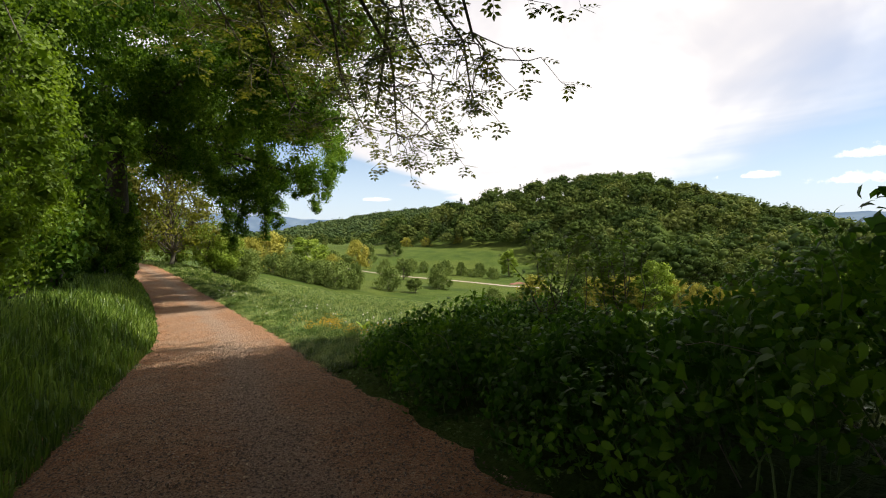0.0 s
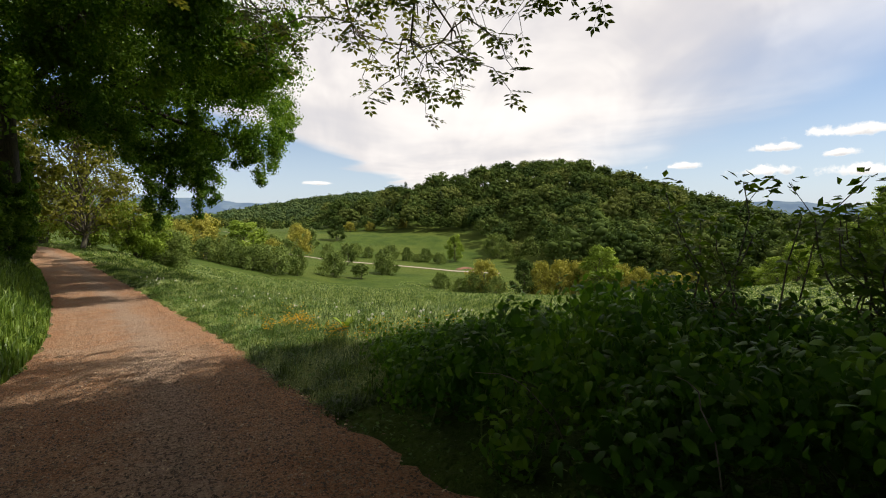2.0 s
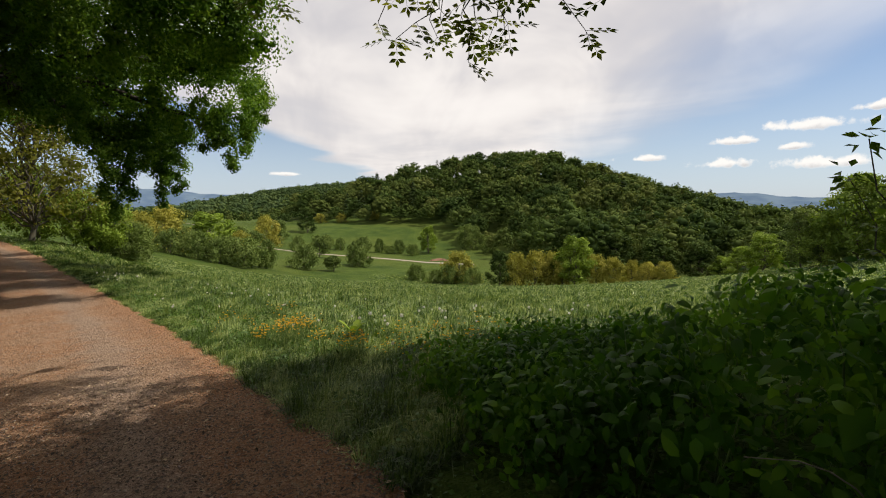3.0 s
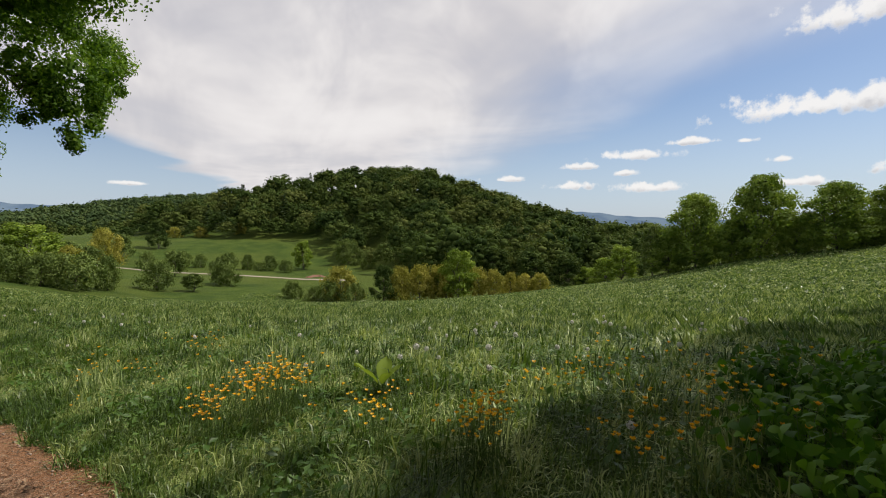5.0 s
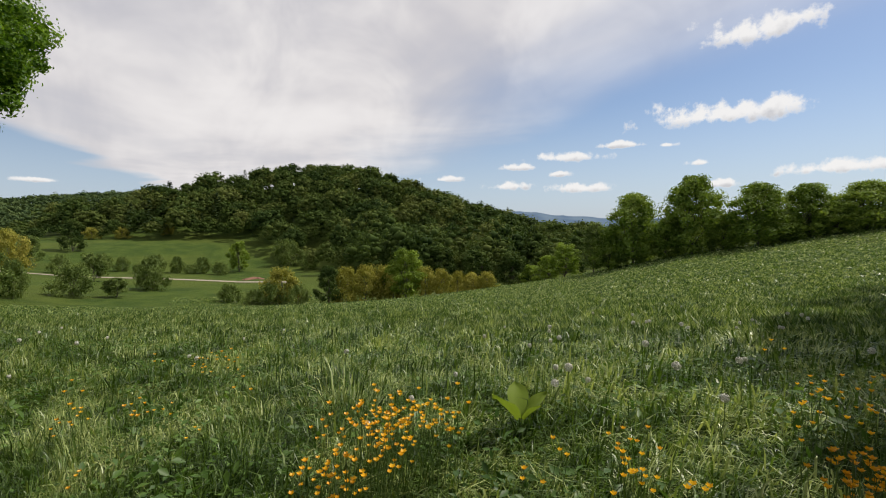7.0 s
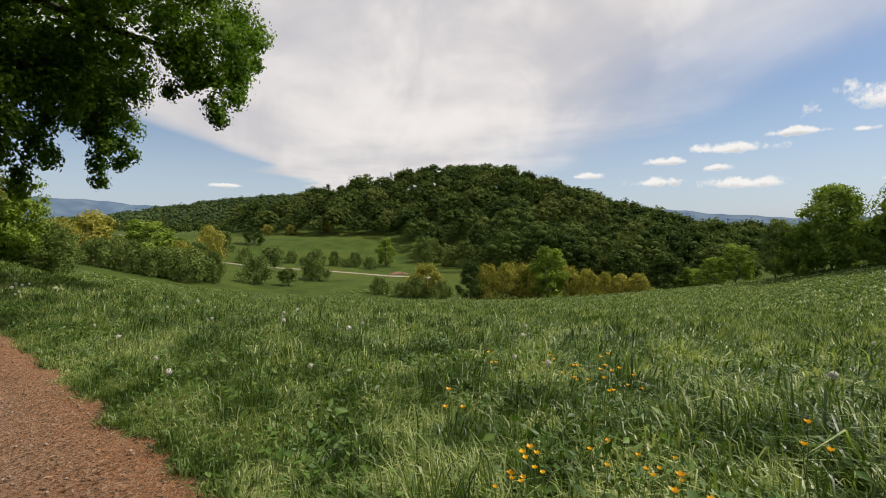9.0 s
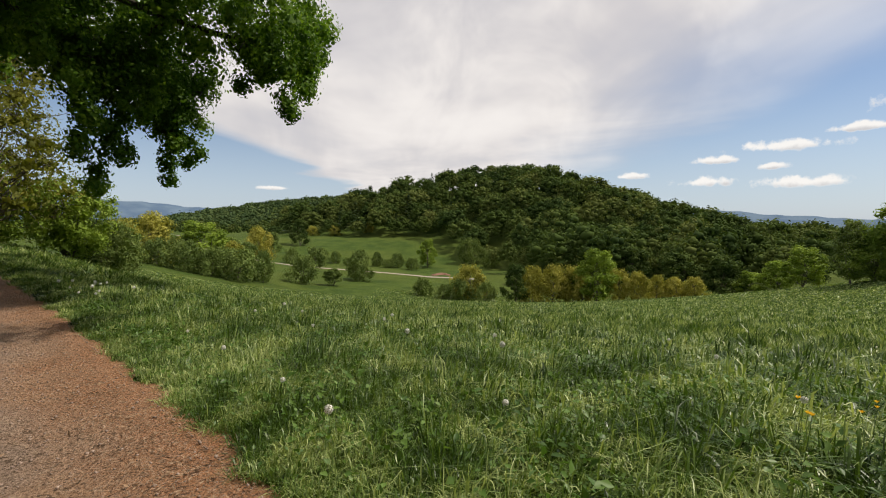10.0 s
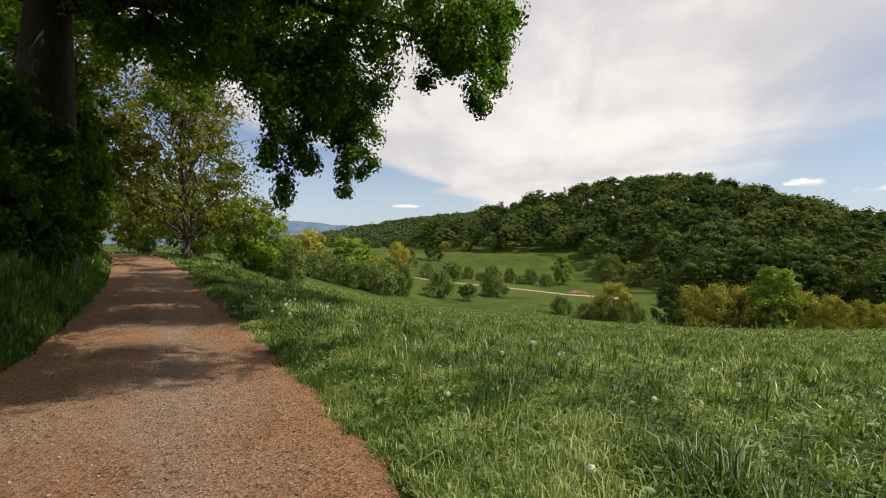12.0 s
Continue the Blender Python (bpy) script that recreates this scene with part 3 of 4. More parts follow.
HILL = spots(11, 29, 86, 142, 414, 8.5, 15.6, lambda b, r: r > edge_of_wood(b))
rng0 = np.random.default_rng(5)
pick = rng0.random(len(HILL))
def far_off(s):
    return math.hypot(s[0] - CX, s[1] - CY)


leafy = [s for s, p in zip(HILL, pick) if p > 0.14]
woods("hill_forest", 12, [s for s in leafy if far_off(s) > 250], 400, 0.95, M_FOREST, "dense mixed deciduous forest covering the hill")
woods("hillside_forest", 14, [s for s in leafy if far_off(s) <= 250], 640, 0.7, M_FOREST, "rounded deciduous trees along the foot of the hill")
woods("hill_conifer_wood", 13, [s for s, p in zip(HILL, pick) if p <= 0.14 and far_off(s) > 250], 190, 1.2, M_CONIFER, "scattered dark conifers rising above the hill forest", True)
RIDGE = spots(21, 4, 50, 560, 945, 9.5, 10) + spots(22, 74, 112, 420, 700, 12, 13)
woods("ridge_forest", 23, RIDGE, 26, 3.4, M_HAZE_RIDGE, "distant wooded ridge beyond the valley field", k=3)
woods("field_edge_wood", 24, spots(25, 14, 37, 298, 345, 8.5, 7.5), 90, 1.5, M_FOREST, "belt of low trees along the upper edge of the field")


def make_earth_bank():
    rng = np.random.default_rng(26)
    n, m = 26, 9
    b0 = np.linspace(45.2, 47.6, n)
    s = np.linspace(-1, 1, m)
    r = 182 + 1.4 * np.sin(b0 * 3)
    x = CX + (r[:, None] + s[None] * 2.2) * np.sin(np.radians(b0))[:, None]
    y = CY + (r[:, None] + s[None] * 2.2) * np.cos(np.radians(b0))[:, None]
    z = height(x, y) - 0.15 + 0.8 * (1 - s[None] ** 2) * np.sin(np.linspace(0, math.pi, n))[:, None] ** 0.6 + rng.normal(size=x.shape) * 0.12
    i, j = np.meshgrid(np.arange(n - 1), np.arange(m - 1), indexing="ij")
    q = np.stack([i * m + j, i * m + j + 1, (i + 1) * m + j + 1, (i + 1) * m + j], -1).reshape(-1, 4)
    tagged(new("earth_bank", Geo().add(np.stack([x, y, z], -1).reshape(-1, 3), quads=q[:, ::-1]).mesh("earth_bank", M_EARTH)), "bare reddish earth bank beside the valley track", "bank", kind="structure")


make_earth_bank()


# trees, bushes and hedges of the valley: bearing, distance, height, half width
def scatter(proto_name, seed, mat, label, category, group, where, **kw):
    first, base = None, None
    rng = np.random.default_rng(seed)
    for b, r, tall, wide in where:
        x, y, z = place(b, r)
        if first is None:
            first = make_tree(proto_name, seed, tall, wide, mat, **kw)
            tagged(first, label, category, group)
            base = (tall, wide)
            first.matrix_basis = at(x, y, z)
        else:
            ob = copy_thing(first, Matrix.Identity(4))
            ob.matrix_basis = at(x, y, z, rng.random() * 360, wide / base[1], tall / base[0] * base[1] / wide)


scatter("orchard_bush", 31, M_BUSH, "rounded dull green orchard bush standing in grass", "bush", "bushes in the valley orchard",
        [(23.2, 117, 7.0, 6.8), (25.8, 122, 7.4, 3.2), (30.0, 134, 7.2, 5.2), (36.6, 148, 6.4, 4.6), (44.0, 126, 4.4, 3.4), (48.4, 119, 5.0, 3.8), (46.4, 122, 3.4, 2.4), (51.4, 114, 4.6, 3.2), (20.6, 116, 6.0, 4.6), (18.2, 118, 6.4, 4.8), (15.6, 120, 5.6, 4.4), (12.8, 122, 5.2, 4.4),
         (10.6, 120, 4.4, 4.0), (21.8, 126, 6.2, 4.2), (17, 130, 6.4, 4.6), (13.8, 132, 6, 4.4), (29.0, 202, 6.2, 3.8), (32.3, 214, 6.2, 4.4), (34.0, 212, 5.4, 3.4), (36.8, 207, 6.8, 5.2), (38.8, 207, 6.2, 3.4), (41.2, 205, 6.2, 4.4), (43.0, 200, 5.0, 4.0), (40.0, 203, 3.6, 2.6), (35.4, 205, 3.6, 2.6),
         (50.2, 222, 11.5, 7.4), (52.6, 212, 8.0, 5.0)], per=120, clumps=24, leaf=0.46, low=0.05, trunk=0.14)
scatter("orchard_tree", 32, M_BUSH, "small round fruit tree with dark green crown", "tree", "fruit trees in the valley orchard",
        [(31.6, 174, 8.8, 4.2), (33.5, 133, 4.8, 3.2), (36.4, 152, 8.8, 3.6), (26.9, 221, 11, 5.0), (24.2, 160, 8.0, 4.2), (22.6, 176, 8.4, 4.4)], per=110, clumps=26, leaf=0.46, low=0.2, trunk=0.17)
scatter("field_tree", 33, M_LIME, "single light green tree at the edge of the field", "tree", "light green trees in the valley",
        [(44.9, 211, 13.0, 4.8), (19.6, 134, 12.0, 7.6), (64.2, 114, 12.4, 5.8), (62.6, 117, 9.0, 4.2), (83.5, 116, 8.5, 4.6), (81.5, 124, 7, 4.2), (79.5, 140, 6.5, 4.2)], per=150, clumps=32, leaf=0.42, low=0.12, trunk=0.2)
scatter("dark_field_tree", 34, M_DARK, "dense dark green tree standing alone in the field", "tree", "dark trees in the valley",
        [(30, 252, 14, 5.4), (54.9, 112, 9.2, 3.5), (68.2, 150, 13, 7), (73, 142, 12, 7), (77, 142, 11, 6.5)], per=150, clumps=30, leaf=0.5, low=0.1, trunk=0.25)
scatter("yellow_bush", 35, M_YELLOW, "yellow-green bush in fresh spring leaf", "bush", "yellowish bushes along the meadow's lower edge",
        [(49.6, 122, 8.4, 6.4), (57.0, 115, 8.4, 5.0), (59.4, 116, 8.8, 5.2), (61.6, 116, 8.4, 5.0), (66.6, 116, 7.2, 4.6), (72.4, 118, 4.6, 3.4), (68.6, 115, 6.2, 3.6), (70.6, 118, 5.4, 3.0), (74.2, 116, 4.2, 3.4), (15.2, 129, 11.0, 7.4), (13.0, 127, 8.4, 5.6), (22.6, 141, 7.6, 5.4), (25.5, 205, 13.0, 7.0), (12.2, 142, 8, 4.5), (38, 300, 6, 5), (34, 296, 6, 5), (31.5, 300, 6, 5)], per=130, clumps=28, leaf=0.44, low=0.04, trunk=0.16)
scatter("birch", 36, M_BUSH, "thin open birch with fine twigs above the hedge", "tree", "",
        [(86.8, 108, 11.5, 4.2)], per=110, clumps=30, leaf=0.34, low=0.12, trunk=0.16, airy=0.6)
scatter("hedgerow_tree", 37, M_LEAFY, "broad leafy hedgerow tree at the top of the meadow", "tree", "hedgerow trees at the top of the meadow",
        [(96.9, 102, 15.2, 6.4), (91.0, 106, 15.0, 6.4), (102.8, 100, 11.2, 5.8), (106.8, 104, 9.4, 5.4), (111, 104, 8.0, 5.6), (115.5, 104, 8, 5.6), (120, 104, 9, 6), (94.4, 103, 8.0, 4.4), (99.8, 102, 6.6, 4.2), (104.8, 101, 5.6, 4.2), (88.4, 107, 8.4, 4.6), (109, 103, 5.6, 4.2), (126, 104, 10, 7)], per=150, clumps=72, leaf=0.44, low=0.03, trunk=0.24)


# grass of the meadow: long leaning blades, finer near the lane, coarser away from it
def add_blades(g, rng, x, y, tall, width, lean_dir, lean, three=True):
    n = len(x)
    base = np.stack([x, y, height(x, y) - 0.02], -1)
    a = rng.random(n) * 6.283
    s = np.stack([np.cos(a), np.sin(a), np.zeros(n)], -1) * width[:, None]
    push = np.stack([np.cos(lean_dir), np.sin(lean_dir), np.zeros(n)], -1) * (tall * lean)[:, None]
    up = np.stack([np.zeros(n), np.zeros(n), tall * np.sqrt(np.maximum(0.2, 1 - lean * lean * 0.8))], -1)
    i = np.arange(n)[:, None]
    if three:
        mid = base + up * 0.8 + push * 0.34
        tip = base + up * (1.05 - 0.6 * rng.random((n, 1)) * np.clip(lean, 0, 1)[:, None]) + push * 1.05
        v = np.stack([base - s, base + s, mid - s * 0.85, mid + s * 0.85, tip], 1)
        g.add(v.reshape(-1, 3), tris=np.concatenate([i * 5 + [[0, 1, 3]], i * 5 + [[0, 3, 2]], i * 5 + [[2, 3, 4]]]))
    else:
        v = np.stack([base - s, base + s, base + up + push], 1)
        g.add(v.reshape(-1, 3), tris=i * 3 + [[0, 1, 2]])


def patchy(x, y, k):
    return 0.5 + 0.25 * np.sin(x * k + 1.3 * np.sin(y * k * 0.7)) + 0.25 * np.sin(y * k * 1.3 + 1.7 * np.sin(x * k * 0.6 + 2))


def ragged_edge(y):
    """How far the grass comes in over the lane's edge."""
    return 1.68 + 0.05 * np.sin(y * 2.1 + np.sin(y * 0.7) * 3) + 0.04 * np.sin(y * 5.3 + 2 * np.sin(y)) + 0.04 * np.sin(y * 13.7)


def make_meadow():
    """Tufts of thin arching blades that spread from their foot, finer near the lane and coarser away from it."""
    rng = np.random.default_rng(41)
    n, each = 92000, 10
    out = 2.4 * (np.exp(rng.random(n) * math.log(128 / 2.4)) - 1)
    y = 0 - 0.3 * out + rng.random(n) * (33 + 1.25 * out)
    edge_y, far_y = 5.5 + rng.random(11000) * 36, 30 + rng.random(24000) * 80
    edge_out, far_out = rng.random(11000) ** 1.5 * 0.5 - 0.1, 0.2 + 62 * rng.random(24000) ** 1.5
    beyond = far_y > 33 + 0.9 * far_out
    y, out = np.concatenate([y, edge_y, far_y[beyond]]), np.concatenate([out, edge_out, far_out[beyond]])
    n = len(y)
    u = ragged_edge(y) + 0.04 + out + np.abs(rng.normal(size=n)) * 0.07
    x = lane_x(np.clip(y, -20, 72)) + u
    ok = ~((y < 7.2) & (u < 4.6)) & (np.hypot(x - CX, y - CY) < 132) & ((y > 8.5 - 0.45 * (x - 2.4)) | (out < 3.5))
    x, y, out = x[ok], y[ok], out[ok]
    n = len(x)
    dist = np.sqrt(out ** 2 + np.maximum(0, np.maximum(8 - y, y - 24)) ** 2)
    tuft = patchy(x, y, 2.3) * patchy(x + 3, y - 7, 5.1)
    tall = (0.13 + 0.05 * patchy(x, y, 0.9) + 0.26 * tuft) * (0.7 + 0.5 * rng.random(n)) * (0.6 + 0.4 * ss(out, 0, 0.5))
    tall *= 1 - 0.2 * ss(dist, 20, 80)
    lay = 5.6 + 1.2 * np.sin(x * 0.55 + np.sin(y * 0.8)) + 0.9 * np.sin(y * 1.1 + x * 0.9)
    x, y, dist, tall, lay = (np.repeat(v, each) for v in (x, y, dist, tall, lay))
    n = len(x)
    a = rng.random(n) * 6.283
    spread = (0.02 + 0.04 * rng.random(n)) * (1 + dist / 3)
    x, y = x + np.cos(a) * spread, y + np.sin(a) * spread
    tall = tall * (0.45 + 0.8 * rng.random(n))
    width = 0.003 * (0.5 + 0.9 * rng.random(n)) * (1 + dist / 2.4)
    swirl = np.where(rng.random(n) < 0.6, a + rng.normal(size=n) * 0.6, lay + rng.normal(size=n) * 0.6)
    lean = np.clip(0.95 + rng.normal(size=n) * 0.35, 0.1, 1.7)
    near = dist < 8
    g = Geo()
    add_blades(g, rng, x[near], y[near], tall[near], width[near], swirl[near], lean[near])
    far = ~near
    add_blades(g, rng, x[far], y[far], tall[far], width[far] * 1.4, swirl[far], lean[far] * 0.8, False)
    tagged(new("meadow_grass", g.mesh("meadow_grass", M_GRASS)), "tall pale green meadow grass leaning in the wind", "grass", kind="stuff")


def make_verge():
    rng = np.random.default_rng(42)
    n = 62000
    y = rng.random(n) ** 1.4 * 62 + 0.5
    u = -1.5 - 3.2 * rng.random(n) ** 1.3
    x = lane_x(y) + u
    tall = (0.25 + 0.42 * ss(-u, 1.4, 2.3)) * (0.4 + 0.75 * rng.random(n)) * (0.55 + 0.8 * patchy(x, y, 0.8) * patchy(x, y + 4, 2.9) + 0.3 * patchy(x, y, 4.3))
    width = 0.0055 * (0.7 + 0.8 * rng.random(n)) * (1 + y / 14)
    lean = np.clip(0.3 + rng.normal(size=n) * 0.18, 0.02, 0.9)
    g = Geo()
    add_blades(g, rng, x, y, tall, width, rng.normal(size=n) * 2.4, lean)
    tagged(new("verge_grass", g.mesh("verge_grass", M_VERGE)), "tall lush grass on the bank beside the lane", "grass", kind="stuff")


def make_herbs():
    """Broad low leaves along both edges of the lane."""
    rng = np.random.default_rng(43)
    g = Geo()
    for side, n in ((1, 3500), (-1, 26000)):
        y = 2 + rng.random(n) ** 1.2 * 38
        u = side * ((ragged_edge(y) - 0.02 if side > 0 else 1.5 + 0.1 * np.sin(y * 2.7)) + np.abs(rng.normal(size=n)) * (0.3 if side > 0 else 0.5))
        x = lane_x(y) + u
        z = height(x, y) + rng.random(n) * 0.2 * ss(np.abs(u), 1.45, 2.1) + 0.015
        c = np.stack([x, y, z], -1)
        k = (0.01 + 0.022 * rng.random(n) ** 2) * (1 + y / 40)
        add_leaves(g, c, sphere(rng, n) * [1, 1, 0.5] + [0, 0, 0.2], sphere(rng, n) * 0.6 + [0, 0, 1], k * 1.5, k)
    n = 34000
    y = 7.4 + rng.random(n) * 22
    out = 0.3 + 5.2 * rng.random(n) ** 1.3
    x = lane_x(y) + ragged_edge(y) + out
    keep = patchy(x * 1.3, y + 2, 1.9) * patchy(x, y, 4.2) > 0.22 * rng.random(n) + 0.08
    x, y = x[keep], y[keep]
    n = len(x)
    k = 0.016 + 0.034 * rng.random(n) ** 2
    c = np.stack([x, y, height(x, y) + 0.02 + 0.13 * rng.random(n)], -1)
    add_leaves(g, c, sphere(rng, n) * [1, 1, 0.5] + [0, 0, 0.25], sphere(rng, n) * 0.6 + [0, 0, 1], k * 1.9, k)
    tagged(new("lane_edge_herbs", g.mesh("lane_edge_herbs", M_HERB)), "low broad-leaved herbs along the lane and among the grass", "plants", kind="stuff")


make_meadow()
make_verge()
make_herbs()


# oak over the lane
def make_oak():
    rng = np.random.default_rng(51)
    e = new("oak_tree")
    ox, oy = 0.0, 38.0
    oz = float(height(ox, oy))
    g = Geo()
    trunk = np.array([(ox - 0.1, oy, oz - 0.5), (ox, oy, oz + 0.4), (ox, oy - 0.1, oz + 2.2), (ox + 0.15, oy - 0.2, oz + 4.0), (ox + 0.25, oy, oz + 8.4), (ox - 0.2, oy + 0.3, oz + 12.5), (ox, oy, oz + 17)])
    add_tube(g, trunk, [1.25, 0.98, 0.86, 0.84, 0.62, 0.34, 0.08], 14)
    ends = []
    # long low limbs over the lane and the meadow
    for tip, start, sag, thick in (((10.0, 29.5, 5.2), 4, 0.10, 0.3), ((12.2, 32.0, 8.6), 4, 0.08, 0.3), ((6.0, 31.5, 4.6), 4, 0.1, 0.22), ((9.8, 35.0, 5.4), 4, 0.1, 0.24),
                                   ((12.8, 35.5, 9.8), 4, 0.08, 0.26), ((3.0, 27.0, 9.5), 4, 0.06, 0.24), ((-3.0, 27.0, 9.0), 4, 0.06, 0.22), ((11.5, 43.0, 8.0), 4, 0.08, 0.24),
                                   ((4.5, 49.0, 8.5), 4, 0.06, 0.22), ((-9.0, 36.0, 9.0), 4, 0.08, 0.24), ((-6.0, 46.0, 10.0), 4, 0.08, 0.22), ((8.0, 33.0, 14.0), 5, 0.04, 0.2), ((0.0, 31.0, 16.0), 5, 0.04, 0.18), ((7.5, 21.5, 10.6), 4, 0.06, 0.22)):
        p = limb(rng, trunk[start], tip, 10, sag, 0.025)
        add_tube(g, p, np.linspace(thick, 0.05, 10), 7)
        ends.append(p)
        for k in range(3, 10):
            for _ in range(2):
                q = p[k] + sphere(rng, 1)[0] * [1.3, 1.3, 0.9] + [0, 0, -0.2]
                add_tube(g, limb(rng, p[k], q, 5, 0.05, 0.1), np.linspace(0.06, 0.012, 5), 4)
                ends.append(q[None])
    part("trunk", g.mesh("trunk", M_BARK, True), e, "dark thick oak trunk with long low limbs")
    cs, rs = [], []
    for p in ends:
        for q in p[len(p) // 2:] if len(p) > 1 else p:
            cs.append(q + rng.normal(size=3) * [0.5, 0.5, 0.4])
            rs.append(0.62 + 0.5 * rng.random())
    # the outer dome
    for _ in range(330):
        d = sphere(rng, 1)[0]
        if d[2] < -0.25:
            continue
        q = np.array([1.2, 37.5, 8.5]) + d * [11.2, 11.5, 11.5] * (0.72 + 0.26 * rng.random())
        if q[2] < 8.5 and q[0] > 0:
            continue
        cs.append(q)
        rs.append(1.1 + 0.9 * rng.random())
    for _ in range(34):
        cs.append(np.array([-2.5 + 8.5 * rng.random(), 28.5 + 6.0 * rng.random(), 6.9 + 4.0 * rng.random()]))
        rs.append(0.9 + 0.6 * rng.random())
    # boughs high over the lane towards the south, mostly unseen and added for shade
    for _ in range(75):
        cs.append(np.array([-4 + 11 * rng.random(), 20.5 + 8 * rng.random(), 10 + 4.5 * rng.random()]))
        rs.append(1.0 + 0.6 * rng.random())
    for _ in range(60):
        cs.append(np.array([4.0 + 5.2 * rng.random(), 17 + 7 * rng.random(), 11.2 + 3.5 * rng.random()]))
        rs.append(1.0 + 0.5 * rng.random())
    # clumps added to keep the sun off the trunk
    for _ in range(34):
        cs.append(np.array([0.5 + 5.5 * rng.random(), 31 + 5 * rng.random(), 9 + 4 * rng.random()]))
        rs.append(1.0 + 0.5 * rng.random())
    # clumps added to shade the lane beyond them
    for _ in range(55):
        cs.append(np.array([5.5 + 5.0 * rng.random(), 24 + 6 * rng.random(), 7.8 + 2.7 * rng.random()]))
        rs.append(0.9 + 0.4 * rng.random())
    # unseen clumps added to cast a patch of shade on the lane
    for _ in range(14):
        cs.append(np.array([8.2, 20.4, 10.4]) + rng.normal(size=3) * [1.0, 0.7, 0.5])
        rs.append(0.9)
    # curtains of twigs hanging from the low limbs
    for cx, cy, top, low in ((10.4, 28.2, 6.2, 3.3), (9.6, 28.6, 6.5, 4.4), (11.2, 28.6, 6.8, 4.4), (13.0, 31.0, 8.2, 6.3), (12.2, 30.0, 8, 5.8), (6.2, 31.6, 5.4, 1.0), (5.7, 31.2, 5.6, 1.9), (6.8, 32.0, 5.6, 2.2), (7.4, 31.4, 6.0, 3.4),
                             (8.75, 34.3, 6.0, 1.6), (9.1, 33.5, 6.4, 2.9), (9.7, 29.6, 6.6, 4.3), (9.8, 34.9, 6.0, 2.4), (9.2, 34.3, 6.2, 3.2), (8.4, 33.6, 6.4, 3.8), (14.6, 35.0, 9.6, 7.8), (13.6, 34.0, 9.0, 7.0), (4.8, 30.2, 6.6, 4.2), (3.2, 29.0, 7.0, 5.0), (1.0, 28.0, 7.5, 5.5)):
        for z in np.arange(low, top, 0.42):
            f = (z - low) / (top - low)
            cs.append(np.array([cx, cy, z]) + rng.normal(size=3) * [0.28, 0.28, 0.1] * (0.5 + f))
            rs.append(0.34 + 0.36 * f)
    g = Geo()
    cs, rs = np.array(cs), np.array(rs)
    big = rs > 0.7
    seen = big & (cs[:, 1] < 37.5) & (cs[:, 2] < 15)
    rest = big & ~seen
    add_clumps(g, rng, cs[seen], rs[seen] * 1.1, 340, 0.14, 0.098, 0.8, 0.12, 0.3, 0.4)
    add_clumps(g, rng, cs[rest], rs[rest], 110, 0.27, 0.18, 0.75, 0.1)
    add_clumps(g, rng, cs[~big], rs[~big], 190, 0.13, 0.09, 1.0, 0.05, 0.3, 0.4)
    part("crown", g.mesh("crown", M_OAK), e)
    tagged(e, "large old oak with drooping leafy branches over the lane", "tree")


make_oak()


